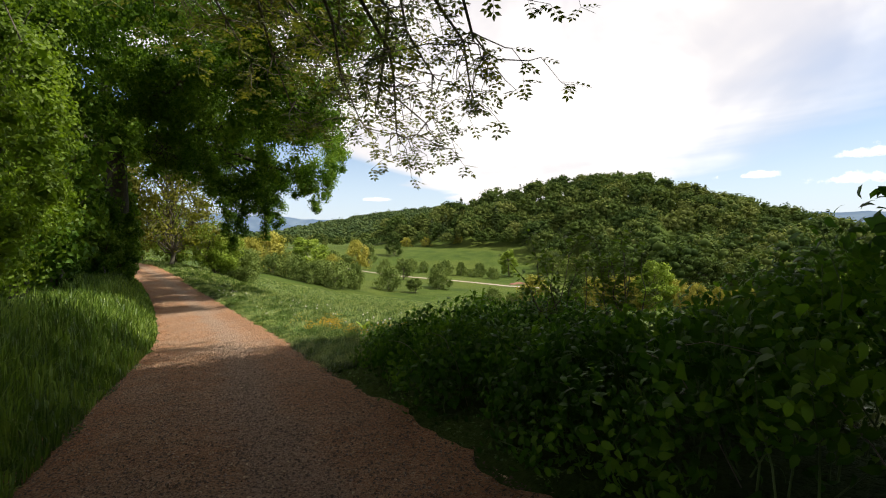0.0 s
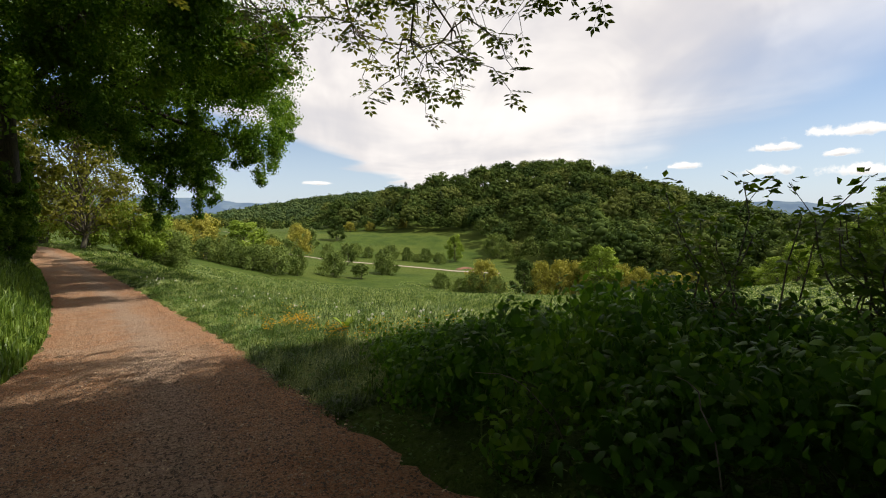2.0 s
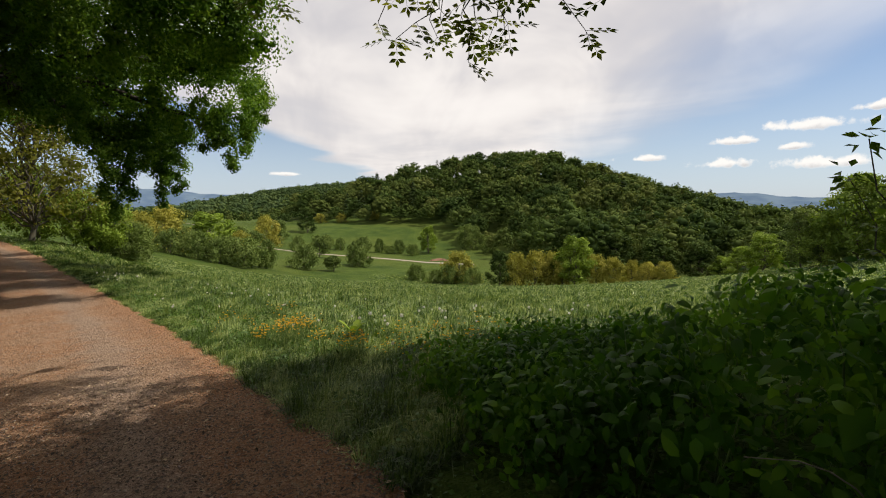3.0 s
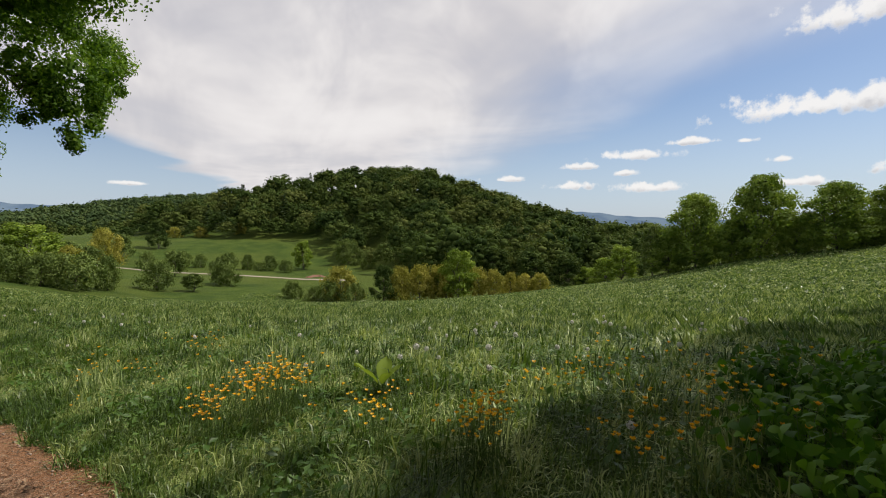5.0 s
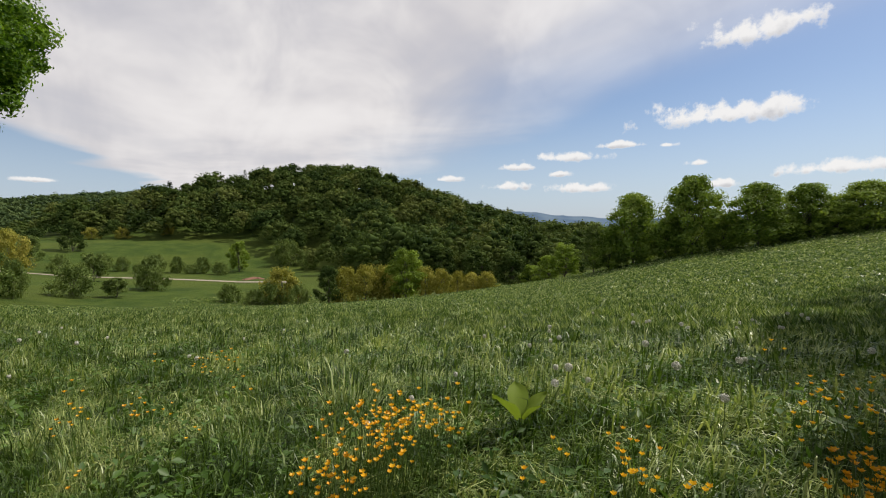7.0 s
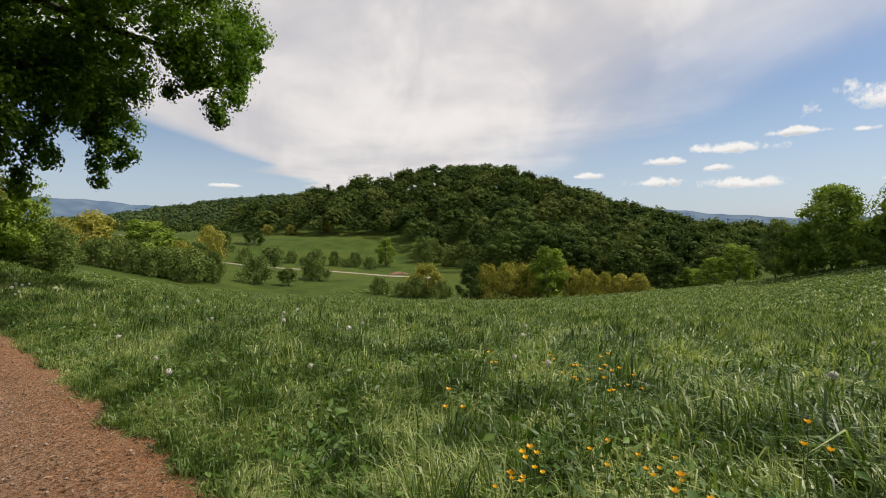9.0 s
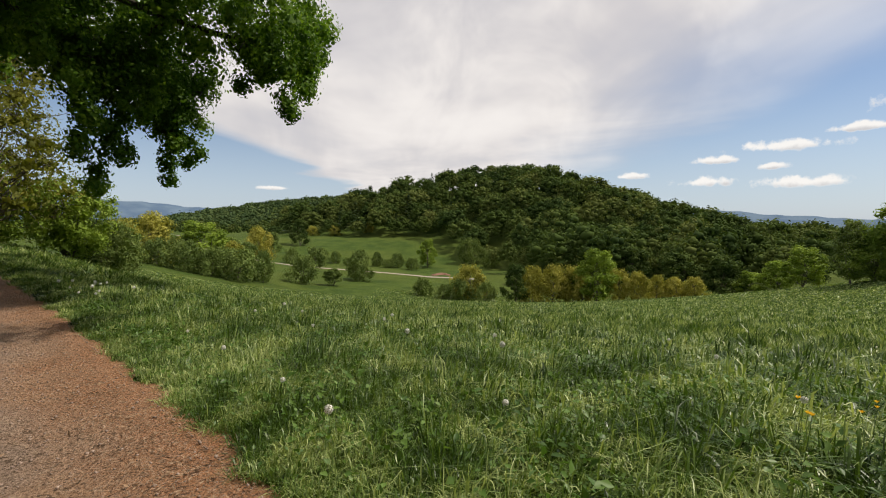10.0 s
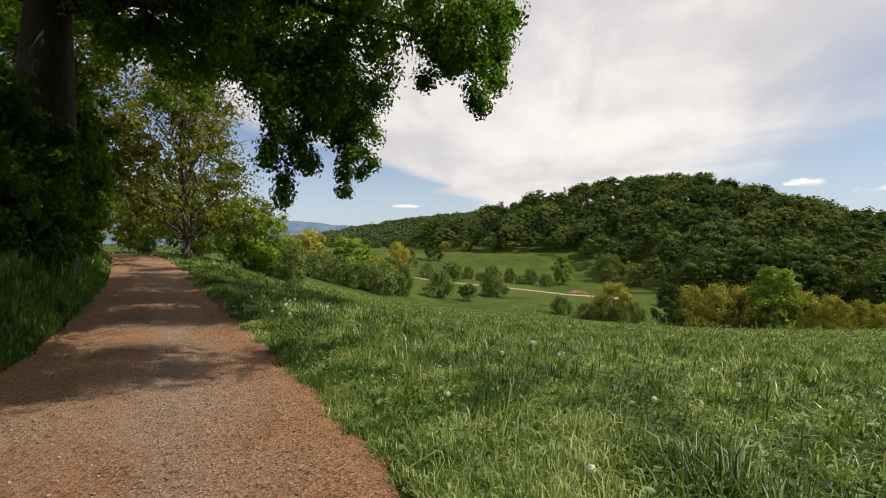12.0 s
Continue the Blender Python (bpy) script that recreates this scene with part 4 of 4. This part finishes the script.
# walnut overhead at the start: pinnate leaves on thin hanging twigs
def make_walnut():
    rng = np.random.default_rng(61)
    e = new("walnut_tree")
    x0, y0 = -3.2, 2.5
    z0 = float(height(x0, y0))
    g = Geo()
    trunk = np.array([(x0, y0, z0 - 0.4), (x0, y0, z0 + 1), (x0 + 0.2, y0 + 0.1, z0 + 3.5), (x0 + 0.5, y0 + 0.3, z0 + 6.5), (x0 + 0.6, y0 + 0.4, z0 + 10)])
    add_tube(g, trunk, [0.5, 0.38, 0.33, 0.26, 0.1], 12)
    twigs = []
    for tip, start, sag in (((5.5, 8.4, 3.95), 3, 0.16), ((4.5, 9.5, 4.1), 3, 0.16), ((3.3, 10.5, 4.5), 3, 0.14), ((5.0, 7.4, 4.6), 3, 0.14), ((5.6, 7.0, 4.3), 3, 0.16), ((4.9, 8.6, 3.7), 3, 0.16),
                            ((4.6, 8.8, 6.4), 3, 0.1), ((2.4, 9.6, 6.4), 3, 0.1), ((3.6, 11.4, 6.6), 3, 0.1), ((1.6, 11.5, 6.2), 3, 0.1), ((5.8, 9.4, 7.6), 3, 0.08), ((5.3, 6.2, 4.7), 3, 0.14), ((4.0, 10.8, 5.6), 3, 0.12), ((2.6, 11.0, 5.4), 3, 0.12), ((4.9, 9.2, 5.4), 3, 0.12)):
        p = limb(rng, trunk[start], tip, 12, sag, 0.02)
        add_tube(g, p, np.linspace(0.11, 0.014, 12), 6)
        for k in range(5, 12):
            for _ in range(5 if k > 8 else 3):
                q = p[k] + np.array([rng.normal() * 0.7 + 0.35, rng.normal() * 0.7 + 0.25, -0.2 - 0.75 * rng.random()])
                t = limb(rng, p[k], q, 6, 0.08, 0.07)
                add_tube(g, t, np.linspace(0.014, 0.004, 6), 4)
                twigs.append(t)
    part("trunk", g.mesh("trunk", M_TWIG, True), e)
    g = Geo()
    for t in twigs:
        for k in (2, 3, 4, 5, 5, 5):
            out = unit(np.array([rng.normal(), rng.normal(), -0.35 - 0.3 * rng.random()]))
            base = t[k]
            m = 3
            along = np.linspace(0.07, 0.26, m)
            side = unit(np.cross(out, [0, 0, 1.0]))
            nrm = unit(np.cross(side, out) + rng.normal(size=3) * 0.25)
            c, ax = [], []
            size = 0.095 + 0.04 * rng.random()
            for s in along:
                for sg in (-1, 1):
                    a = unit(side * sg + out * 0.55)
                    c.append(base + out * s + a * size * 0.55)
                    ax.append(a)
            c.append(base + out * (along[-1] + size * 0.6))
            ax.append(out)
            c, ax = np.array(c), np.array(ax)
            add_leaves(g, c, ax, np.broadcast_to(nrm, c.shape), size, size * 0.48, 0.12)
            add_tube(g, np.array([base, base + out * 0.14, base + out * 0.27]), [0.003, 0.0025, 0.002], 3)
    part("crown", g.mesh("crown", M_WALNUT), e, "hanging pinnate leaves, partly yellowish")
    # unseen upper crown, widened with extra clumps to shade the lane and block sky
    g = Geo()
    cs = [np.array([x0 + 1.5, y0 + 2.0, z0 + 9.5]) + sphere(rng, 1)[0] * [6.5, 5.5, 3.5] * (0.5 + 0.5 * rng.random()) for _ in range(110)]
    cs += [np.array([-6 + 23 * rng.random(), -16 + 24 * rng.random(), 8.8 + 3.5 * rng.random()]) for _ in range(800)]
    cs = np.array([c for c in cs if c[2] > 7.4 and c[1] < 4.3 + 3.0 * float(ss(c[0], 6.5, 3.0)) - 0.16 * max(0, c[0] - 8)])
    add_clumps(g, rng, cs, np.full(len(cs), 1.25), 75, 0.44, 0.32, 0.8, 0.1)
    part("unseen_shade_crown", g.mesh("unseen_shade_crown", M_WALNUT), e)
    tagged(e, "walnut tree hanging its pinnate leaves over the lane", "tree")


make_walnut()


# trees behind the walk that shade its first metres
scatter("shade_tree", 62, M_BUSH, "tall broad tree beside the lane behind the hedge", "tree", "trees shading the meadow's edge",
        [(147.5, 16.4, 17.5, 6.0), (131.5, 22.4, 17.5, 6.0), (124.9, 32.3, 17.5, 6.0), (122.6, 44.5, 19, 6.6), (163, 18, 17, 6.5)], per=190, clumps=72, leaf=0.66, low=0.5, trunk=0.3)


# hedge of nettles and brambles beside the lane
def make_hedge():
    rng = np.random.default_rng(71)
    e = new("bramble_hedge")
    g, stems = Geo(), Geo()
    cs, rs = [], []
    for _ in range(560):
        y = -3.5 + 12.2 * rng.random()
        end = ss(y, 7.3, 5.2)
        far = float(ss(y, 6.3, 8.2))
        u = 2.0 + 0.8 * far + (3.6 - 1.4 * far) * rng.random()
        x = float(lane_x(y)) + u
        top = (0.85 + 0.2 * math.sin(y * 1.3)) * (0.2 + 0.2 * float(ss(y, 9.1, 7.0)) + 0.6 * float(end)) * float(ss(u, 1.5, 2.9))
        top += 0.6 * float(ss(y, 2.2, 0.2))
        h = top * (0.25 + 0.75 * rng.random() ** 0.6)
        cs.append((x, y, float(height(x, y)) + h))
        rs.append(0.22 + 0.2 * rng.random())
        if rng.random() < 0.7:
            add_tube(stems, limb(rng, (x, y, float(height(x, y)) - 0.05), (x + rng.normal() * 0.2, y + rng.normal() * 0.2, float(height(x, y)) + h + 0.15), 5, 0, 0.03), np.linspace(0.008, 0.003, 5), 4)
    add_clumps(g, rng, cs, rs, 110, 0.078, 0.043, 0.9, 0.02, 0.25, 0.4, add_ovate)
    tagged(part("stem_tangle", stems.mesh("stem_tangle", M_STEM), e), kind="stuff")
    part("foliage", g.mesh("foliage", M_HEDGE), e)
    for k in range(7):
        cy = -0.5 + 0.9 * k
        cx = float(lane_x(cy)) + 2.3 + 0.5 * rng.random()
        cz = float(height(cx, cy))
        cane = Geo()
        add_tube(cane, limb(rng, (cx, cy, cz), (cx + rng.normal() * 0.3 - 0.2, cy + 0.7 + rng.normal() * 0.5, cz + 0.5 + 0.4 * rng.random()), 9, 0.25, 0.008), np.linspace(0.0045, 0.0018, 9), 5)
        part("dry_cane", cane.mesh("dry_cane", M_CANE), e, "pale dry bramble cane")
    tagged(e, "dense shaded hedge of nettles and brambles beside the lane", "hedge")


def make_sapling(name, spot, tall, wide, seed, label):
    rng = np.random.default_rng(seed)
    x, y = spot
    z = float(height(x, y))
    e = new(name)
    lv = Geo()
    for k in range(9):
        tip = np.array([x + rng.normal() * wide * 0.5, y + rng.normal() * wide * 0.5, z + tall * (0.7 + 0.3 * rng.random())])
        p = limb(rng, (x + rng.normal() * 0.08, y + rng.normal() * 0.08, z - 0.1), tip, 8, 0.0, 0.03)
        g = Geo()
        add_tube(g, p, np.linspace(0.014, 0.004, 8), 5)
        part("stem", g.mesh("stem", M_TWIG), e)
        for q in p[2:]:
            n = 14
            a = rng.random(n) * 6.283
            out = np.stack([np.cos(a), np.sin(a), -0.15 + rng.normal(size=n) * 0.45], -1)
            add_leaves(lv, q + out * 0.09 + rng.normal(size=(n, 3)) * 0.03, out, np.array([0, 0, 1.0]) + rng.normal(size=(n, 3)) * 0.4, 0.08 + 0.04 * rng.random(n), 0.06)
    part("foliage", lv.mesh("foliage", M_HAZEL), e)
    tagged(e, label, "shrub")


make_hedge()
make_sapling("sapling", (5.55, 4.75), 2.1, 0.8, 72, "young leafy sapling rising out of the hedge")
make_sapling("sapling", (5.5, 3.7), 1.9, 0.6, 73, "young leafy sapling rising out of the hedge")


# hazel shrubs and trees on the bank left of the lane
def make_shrub(name, x, y, tall, wide, mat, seed, label, per=130, leaf=0.1, clumps=60, bare=0):
    rng = np.random.default_rng(seed)
    z = float(height(x, y))
    e = new(name)
    g, cs, rs = Geo(), [], []
    for k in range(14):
        a = rng.random() * 6.283
        tip = np.array([x + math.cos(a) * wide * (0.3 + 0.6 * rng.random()), y + math.sin(a) * wide * (0.3 + 0.6 * rng.random()), z + tall * (0.55 + 0.45 * rng.random())])
        p = limb(rng, (x + rng.normal() * 0.2, y + rng.normal() * 0.2, z - 0.2), tip, 8, 0.06, 0.03)
        add_tube(g, p, np.linspace(0.06, 0.012, 8), 5)
        for _ in range(bare):
            q = p[rng.integers(4, 8)]
            add_tube(g, limb(rng, q, q + sphere(rng, 1)[0] * 1.5, 5, 0.05, 0.1), np.linspace(0.02, 0.004, 5), 4)
        for q in p[2:]:
            cs.append(q + rng.normal(size=3) * 0.3)
            rs.append(wide * (0.16 + 0.12 * rng.random()))
    for _ in range(clumps):
        d = sphere(rng, 1)[0]
        cs.append(np.array([x, y, z + tall * 0.5]) + d * [wide * 0.8, wide * 0.8, tall * 0.46])
        rs.append(wide * (0.16 + 0.14 * rng.random()))
    part("trunk", g.mesh("trunk", M_TWIG), e)
    lv = Geo()
    add_clumps(lv, rng, cs, rs, per, leaf, leaf * 0.65, 0.85, 0.08)
    part("foliage", lv.mesh("foliage", mat), e)
    return tagged(e, label, "shrub", "shrubs along the lane")


make_shrub("hazel_shrub", -2.9, 12.5, 7.5, 2.4, M_HAZEL, 81, "tall sunlit hazel shrub on the bank beside the lane", 190, 0.11)
make_shrub("hazel_shrub", -3.4, 17.5, 8.5, 2.8, M_HAZEL, 82, "tall sunlit hazel shrub on the bank beside the lane", 170, 0.12)
# unseen shrubs added left of the start to keep sky light off the lane
for k, (sx, sy) in enumerate(((-4.4, 7.0), (-4.8, 2.8), (-4.6, -1.6), (-4.6, -6.0))):
    make_shrub("sky_block_shrub", sx, sy, 7.5, 2.4, M_OAK, 180 + k, "unseen dense shrub added on the bank to block sky light", 45, 0.24)
make_shrub("dark_shrub", -3.0, 23.5, 7.0, 2.7, M_OAK, 83, "dark dense shrub in the shade of the oak", 42, 0.24)
make_shrub("dark_shrub", -2.6, 29.5, 6.5, 2.7, M_OAK, 84, "dark dense shrub in the shade of the oak", 42, 0.24)
make_shrub("dark_shrub", -2.4, 34.5, 6.0, 2.5, M_OAK, 85, "dark dense shrub in the shade of the oak", 42, 0.24)
make_shrub("dark_shrub", -3.0, 44.0, 7.0, 3.0, M_OAK, 86, "dark dense shrub in the shade of the oak", 42, 0.25)
make_shrub("dark_shrub", -0.9, 35.0, 4.6, 1.5, M_OAK, 94, "dark dense shrub at the foot of the oak", 85, 0.16)
make_shrub("dark_shrub", -0.4, 42.0, 6.0, 1.7, M_OAK, 95, "dark dense shrub at the foot of the oak", 80, 0.17)
make_shrub("dark_shrub", float(lane_x(40.0)) - 2.6, 40.0, 6.2, 1.35, M_OAK, 96, "dark dense shrub at the foot of the oak", 95, 0.16)
make_shrub("dark_shrub", float(lane_x(36.0)) - 2.7, 36.0, 4.8, 1.2, M_OAK, 97, "dark dense shrub at the foot of the oak", 95, 0.14)
make_shrub("dark_shrub", float(lane_x(46.0)) - 2.8, 46.0, 7.0, 1.6, M_OAK, 98, "dark dense shrub in the shade of the oak", 85, 0.17)
make_shrub("lane_shrub", 9.5, 58.0, 6.0, 3.0, M_LIME, 87, "bright green shrub on the grassy bank beside the lane", 85, 0.18)
make_shrub("lane_shrub", 6.2, 66.0, 7.5, 3.2, M_LIME, 88, "bright green shrub on the grassy bank beside the lane", 90, 0.18)
make_shrub("lane_shrub", 13.0, 62.0, 4.6, 2.6, M_BUSH, 89, "greyish green shrub on the grassy bank beside the lane", 90, 0.17)
make_shrub("lane_shrub", 2.6, 72.0, 7.0, 3.6, M_LIME, 93, "leafy shrub closing the bend of the lane", 90, 0.18)
make_shrub("lane_shrub", -2.5, 66.0, 8.0, 3.6, M_LIME, 90, "leafy shrub closing the bend of the lane", 90, 0.18)
x, y = 5.0, 58.0
t1 = make_tree("lane_tree", 91, 15.0, 6.6, M_OLIVE, 190, 54, 0.24, 0.24, 0.12, None, 0.7)
t1.matrix_basis = at(x, y, float(height(x, y)))
tagged(t1, "half-bare tree with yellowish young leaves beside the lane", "tree", "yellowish trees along the lane")
x, y = -2.6, 51.0
t2 = make_tree("lane_tree", 92, 14.0, 6.4, M_OLIVE, 330, 50, 0.26, 0.28, 0.12, None, 0.4)
t2.matrix_basis = at(x, y, float(height(x, y)))
tagged(t2, "leaning tree with yellow-green leaves over the lane", "tree", "yellowish trees along the lane")


x, y = -4.8, 27.0
t3 = make_tree("bank_tree", 96, 15.0, 6.0, M_OAK, 300, 50, 0.24, 0.3, 0.15)
t3.matrix_basis = at(x, y, float(height(x, y)))
tagged(t3, "dark leafy tree on the bank beside the oak", "tree")


# flowers in the meadow
def make_buttercup():
    rng = np.random.default_rng(95)
    e = new("buttercup")
    for tip in ((0.03, 0.01, 0.42), (-0.05, 0.04, 0.36), (0.01, -0.06, 0.33)):
        tip = np.array(tip)
        g = Geo()
        add_tube(g, limb(rng, (0, 0, -0.05), tip, 6, 0, 0.02), np.linspace(0.0022, 0.0014, 6), 4)
        part("stem", g.mesh("stem", M_STEM), e)
        g = Geo()
        for k in range(5):
            a = k * 1.2566 + tip[0] * 20
            d = np.array([[math.cos(a), math.sin(a), 0.95]])
            add_leaves(g, tip + [0, 0, 0.006] + d * 0.009, d, np.array([[-d[0, 0], -d[0, 1], 1.0]]), 0.021, 0.02, 0.12)
        part("blossom", g.mesh("blossom", M_PETAL), e, "orange-yellow petals")
    return tagged(e, "orange-yellow buttercup with several blossoms in the grass", "flower", "buttercups in the meadow")


def make_clock():
    rng = np.random.default_rng(96)
    e = new("dandelion_clock")
    g = Geo()
    add_tube(g, limb(rng, (0, 0, -0.05), (0.02, 0, 0.44), 5, 0, 0.02), np.linspace(0.003, 0.0025, 5), 4)
    part("stem", g.mesh("stem", M_STEM), e)
    g = Geo()
    d = sphere(rng, 90)
    add_leaves(g, np.array([0.02, 0, 0.46]) + d * 0.02, d, sphere(rng, 90), 0.022, 0.005)
    add_leaves(g, np.array([0.02, 0, 0.46]) + d * 0.03, np.cross(d, sphere(rng, 90)), d, 0.014, 0.012)
    part("seed_head", g.mesh("seed_head", M_CLOCK), e, "white fluffy seed head")
    return tagged(e, "white dandelion seed head standing in the grass", "flower", "dandelion clocks in the meadow")


def sow(first, seed, where):
    """where: middle x, y, spread along x and y, how many, scale."""
    rng = np.random.default_rng(seed)
    placed = False
    for cx, cy, sx, sy, n, k in where:
        for _ in range(n):
            x, y = cx + rng.normal() * sx, cy + rng.normal() * sy
            if x - float(lane_x(y)) < 1.6:
                continue
            m = at(x, y, float(height(x, y)), rng.random() * 360, k * (0.8 + 0.4 * rng.random()))
            if placed:
                ob = copy_thing(first, Matrix.Identity(4))
                ob.matrix_basis = m
            else:
                first.matrix_basis = m
                placed = True


sow(make_buttercup(), 97, [(4.72, 12.0, 0.17, 0.16, 58, 0.9), (4.17, 12.0, 0.08, 0.12, 18, 0.85), (4.5, 10.08, 0.13, 0.09, 34, 0.8), (5.7, 14.5, 0.35, 0.35, 10, 0.85), (4.72, 11.1, 0.15, 0.15, 4, 0.85), (4.35, 10.8, 0.12, 0.12, 5, 0.85),
                           (5.5, 9.75, 0.3, 0.2, 16, 0.85), (5.1, 8.85, 0.3, 0.3, 14, 0.85), (4.5, 9.1, 0.2, 0.2, 13, 0.85), (4.65, 10.8, 0.2, 0.2, 4, 0.85), (4.9, 13.6, 0.35, 0.25, 6, 0.85), (4.5, 14.3, 0.1, 0.1, 4, 0.9), (6.1, 9.0, 0.5, 0.4, 12, 0.9)])
sow(make_clock(), 98, [(5.5, 10.8, 0.9, 1.2, 12, 0.75), (7.5, 12.0, 1.4, 1.5, 8, 0.75), (6.5, 17.5, 1.2, 2.0, 9, 0.75), (6.0, 21.0, 1.0, 2.0, 10, 0.75), (9.5, 9.5, 1.5, 1.5, 16, 0.8), (5.2, 28.0, 0.4, 0.8, 12, 0.9)])


def make_burdock():
    rng = np.random.default_rng(99)
    e = new("broad_leaf_plant")
    x, y = 5.5, 11.5
    z = float(height(x, y))
    for k, (a, s) in enumerate(((2.6, 0.24), (0.4, 0.2), (4.2, 0.16), (5.4, 0.18))):
        g = Geo()
        rows, cols = 7, 5
        s0, w0 = np.linspace(0, 1, rows), np.linspace(-1, 1, cols)
        wid = 0.36 * np.sin(math.pi * np.clip(s0 * 0.92 + 0.08, 0, 1)) ** 0.7
        out, side = np.array([math.cos(a), math.sin(a), 0]), np.array([-math.sin(a), math.cos(a), 0])
        v = [np.array([x, y, z + 0.1]) + out * s * (0.15 + q * 0.9) + side * w * wid[i] * s + np.array([0, 0, s * (1.25 * q - 0.45 * q * q + 0.12 * abs(w) + 0.03 * math.sin(9 * q + 4 * w))]) for i, q in enumerate(s0) for w in w0]
        q = [(i * cols + j, i * cols + j + 1, (i + 1) * cols + j + 1, (i + 1) * cols + j) for i in range(rows - 1) for j in range(cols - 1)]
        g.add(v, quads=q)
        part("leaf", g.mesh("leaf", M_LIME, True), e)
    g = Geo()
    for k in range(4):
        add_tube(g, limb(rng, (x, y, z - 0.05), (x + rng.normal() * 0.06, y + rng.normal() * 0.06, z + 0.13), 4, 0, 0.02), [0.008, 0.007, 0.006, 0.005], 5)
    part("stalks", g.mesh("stalks", M_STEM), e)
    tagged(e, "broad bright green dock leaves standing in the grass", "plant")


make_burdock()


# stones and litter on the lane
def make_stones():
    rng = np.random.default_rng(101)
    n = 14000
    y = 0.5 + rng.random(n) ** 1.1 * 33
    u = np.clip(rng.normal(size=n) * 0.75 + np.where(rng.random(n) < 0.5, 0.0, 0.25), -1.45, 1.5)
    x = lane_x(y) + u
    s = 0.004 + 0.011 * rng.random(n) ** 2.5
    c = np.stack([x, y, height(x, y) + 0.02 + s * 0.25], -1)
    o = np.array([(1, 0, 0), (0, 1, 0), (-1, 0, 0), (0, -1, 0), (0, 0, 0.7), (0, 0, -0.7)], float)
    v = c[:, None] + (o[None] + rng.normal(size=(n, 6, 3)) * 0.22) * s[:, None, None]
    f = np.array([(0, 1, 4), (1, 2, 4), (2, 3, 4), (3, 0, 4), (1, 0, 5), (2, 1, 5), (3, 2, 5), (0, 3, 5)])
    t = (np.arange(n)[:, None, None] * 6 + f[None]).reshape(-1, 3)
    tagged(new("lane_gravel", Geo().add(v.reshape(-1, 3), tris=t).mesh("lane_gravel", M_STONE)), "loose reddish and grey gravel stones on the lane", "gravel", kind="stuff")
    n = 22000
    y = 0.5 + rng.random(n) * 31
    side = rng.random(n)
    u = np.where(side < 0.35, 1.25 + rng.normal(size=n) * 0.16, np.where(side < 0.6, -1.25 + rng.normal(size=n) * 0.2, (rng.random(n) - 0.5) * 2.8))
    x = lane_x(y) + u
    c = np.stack([x, y, height(x, y) + 0.03], -1)
    k = 0.01 + 0.02 * rng.random(n) ** 3
    g = Geo()
    add_leaves(g, c, sphere(rng, n) * [1, 1, 0.15], sphere(rng, n) * 0.35 + [0, 0, 1], k * 1.9, k * 0.6, 0.25)
    # dark leaf litter where the lane lies shaded, to darken it further
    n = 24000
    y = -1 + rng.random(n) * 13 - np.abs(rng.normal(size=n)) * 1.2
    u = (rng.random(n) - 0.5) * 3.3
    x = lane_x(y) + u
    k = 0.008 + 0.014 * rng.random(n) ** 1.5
    shade_litter = Geo()
    add_leaves(shade_litter, np.stack([x, y, height(x, y) + 0.028], -1), sphere(rng, n) * [1, 1, 0.12], sphere(rng, n) * 0.3 + [0, 0, 1], k * 1.8, k * 1.1, 0.2)
    tagged(new("lane_shade_litter", shade_litter.mesh("lane_shade_litter", M_SHADE_LITTER)), "dark leaf litter on the lane, deepening the shade at its start", "leaf litter", kind="stuff")
    n = 2600
    y = 0.5 + rng.random(n) ** 1.2 * 14
    u = np.clip(rng.normal(size=n) * 0.85, -1.55, 1.6)
    x = lane_x(y) + u
    k = 0.008 + 0.017 * rng.random(n) ** 2
    pale = Geo()
    add_leaves(pale, np.stack([x, y, height(x, y) + 0.034], -1), sphere(rng, n) * [1, 1, 0.15], sphere(rng, n) * 0.35 + [0, 0, 1], k * 1.7, k * 0.9, 0.3)
    tagged(new("pale_dead_leaves", pale.mesh("pale_dead_leaves", M_PALE)), "pale dry leaves scattered on the shaded lane", "leaf litter", kind="stuff")
    tagged(new("leaf_litter", g.mesh("leaf_litter", M_LITTER)), "dry brown leaves and bark chips scattered on the lane", "leaf litter", kind="stuff")


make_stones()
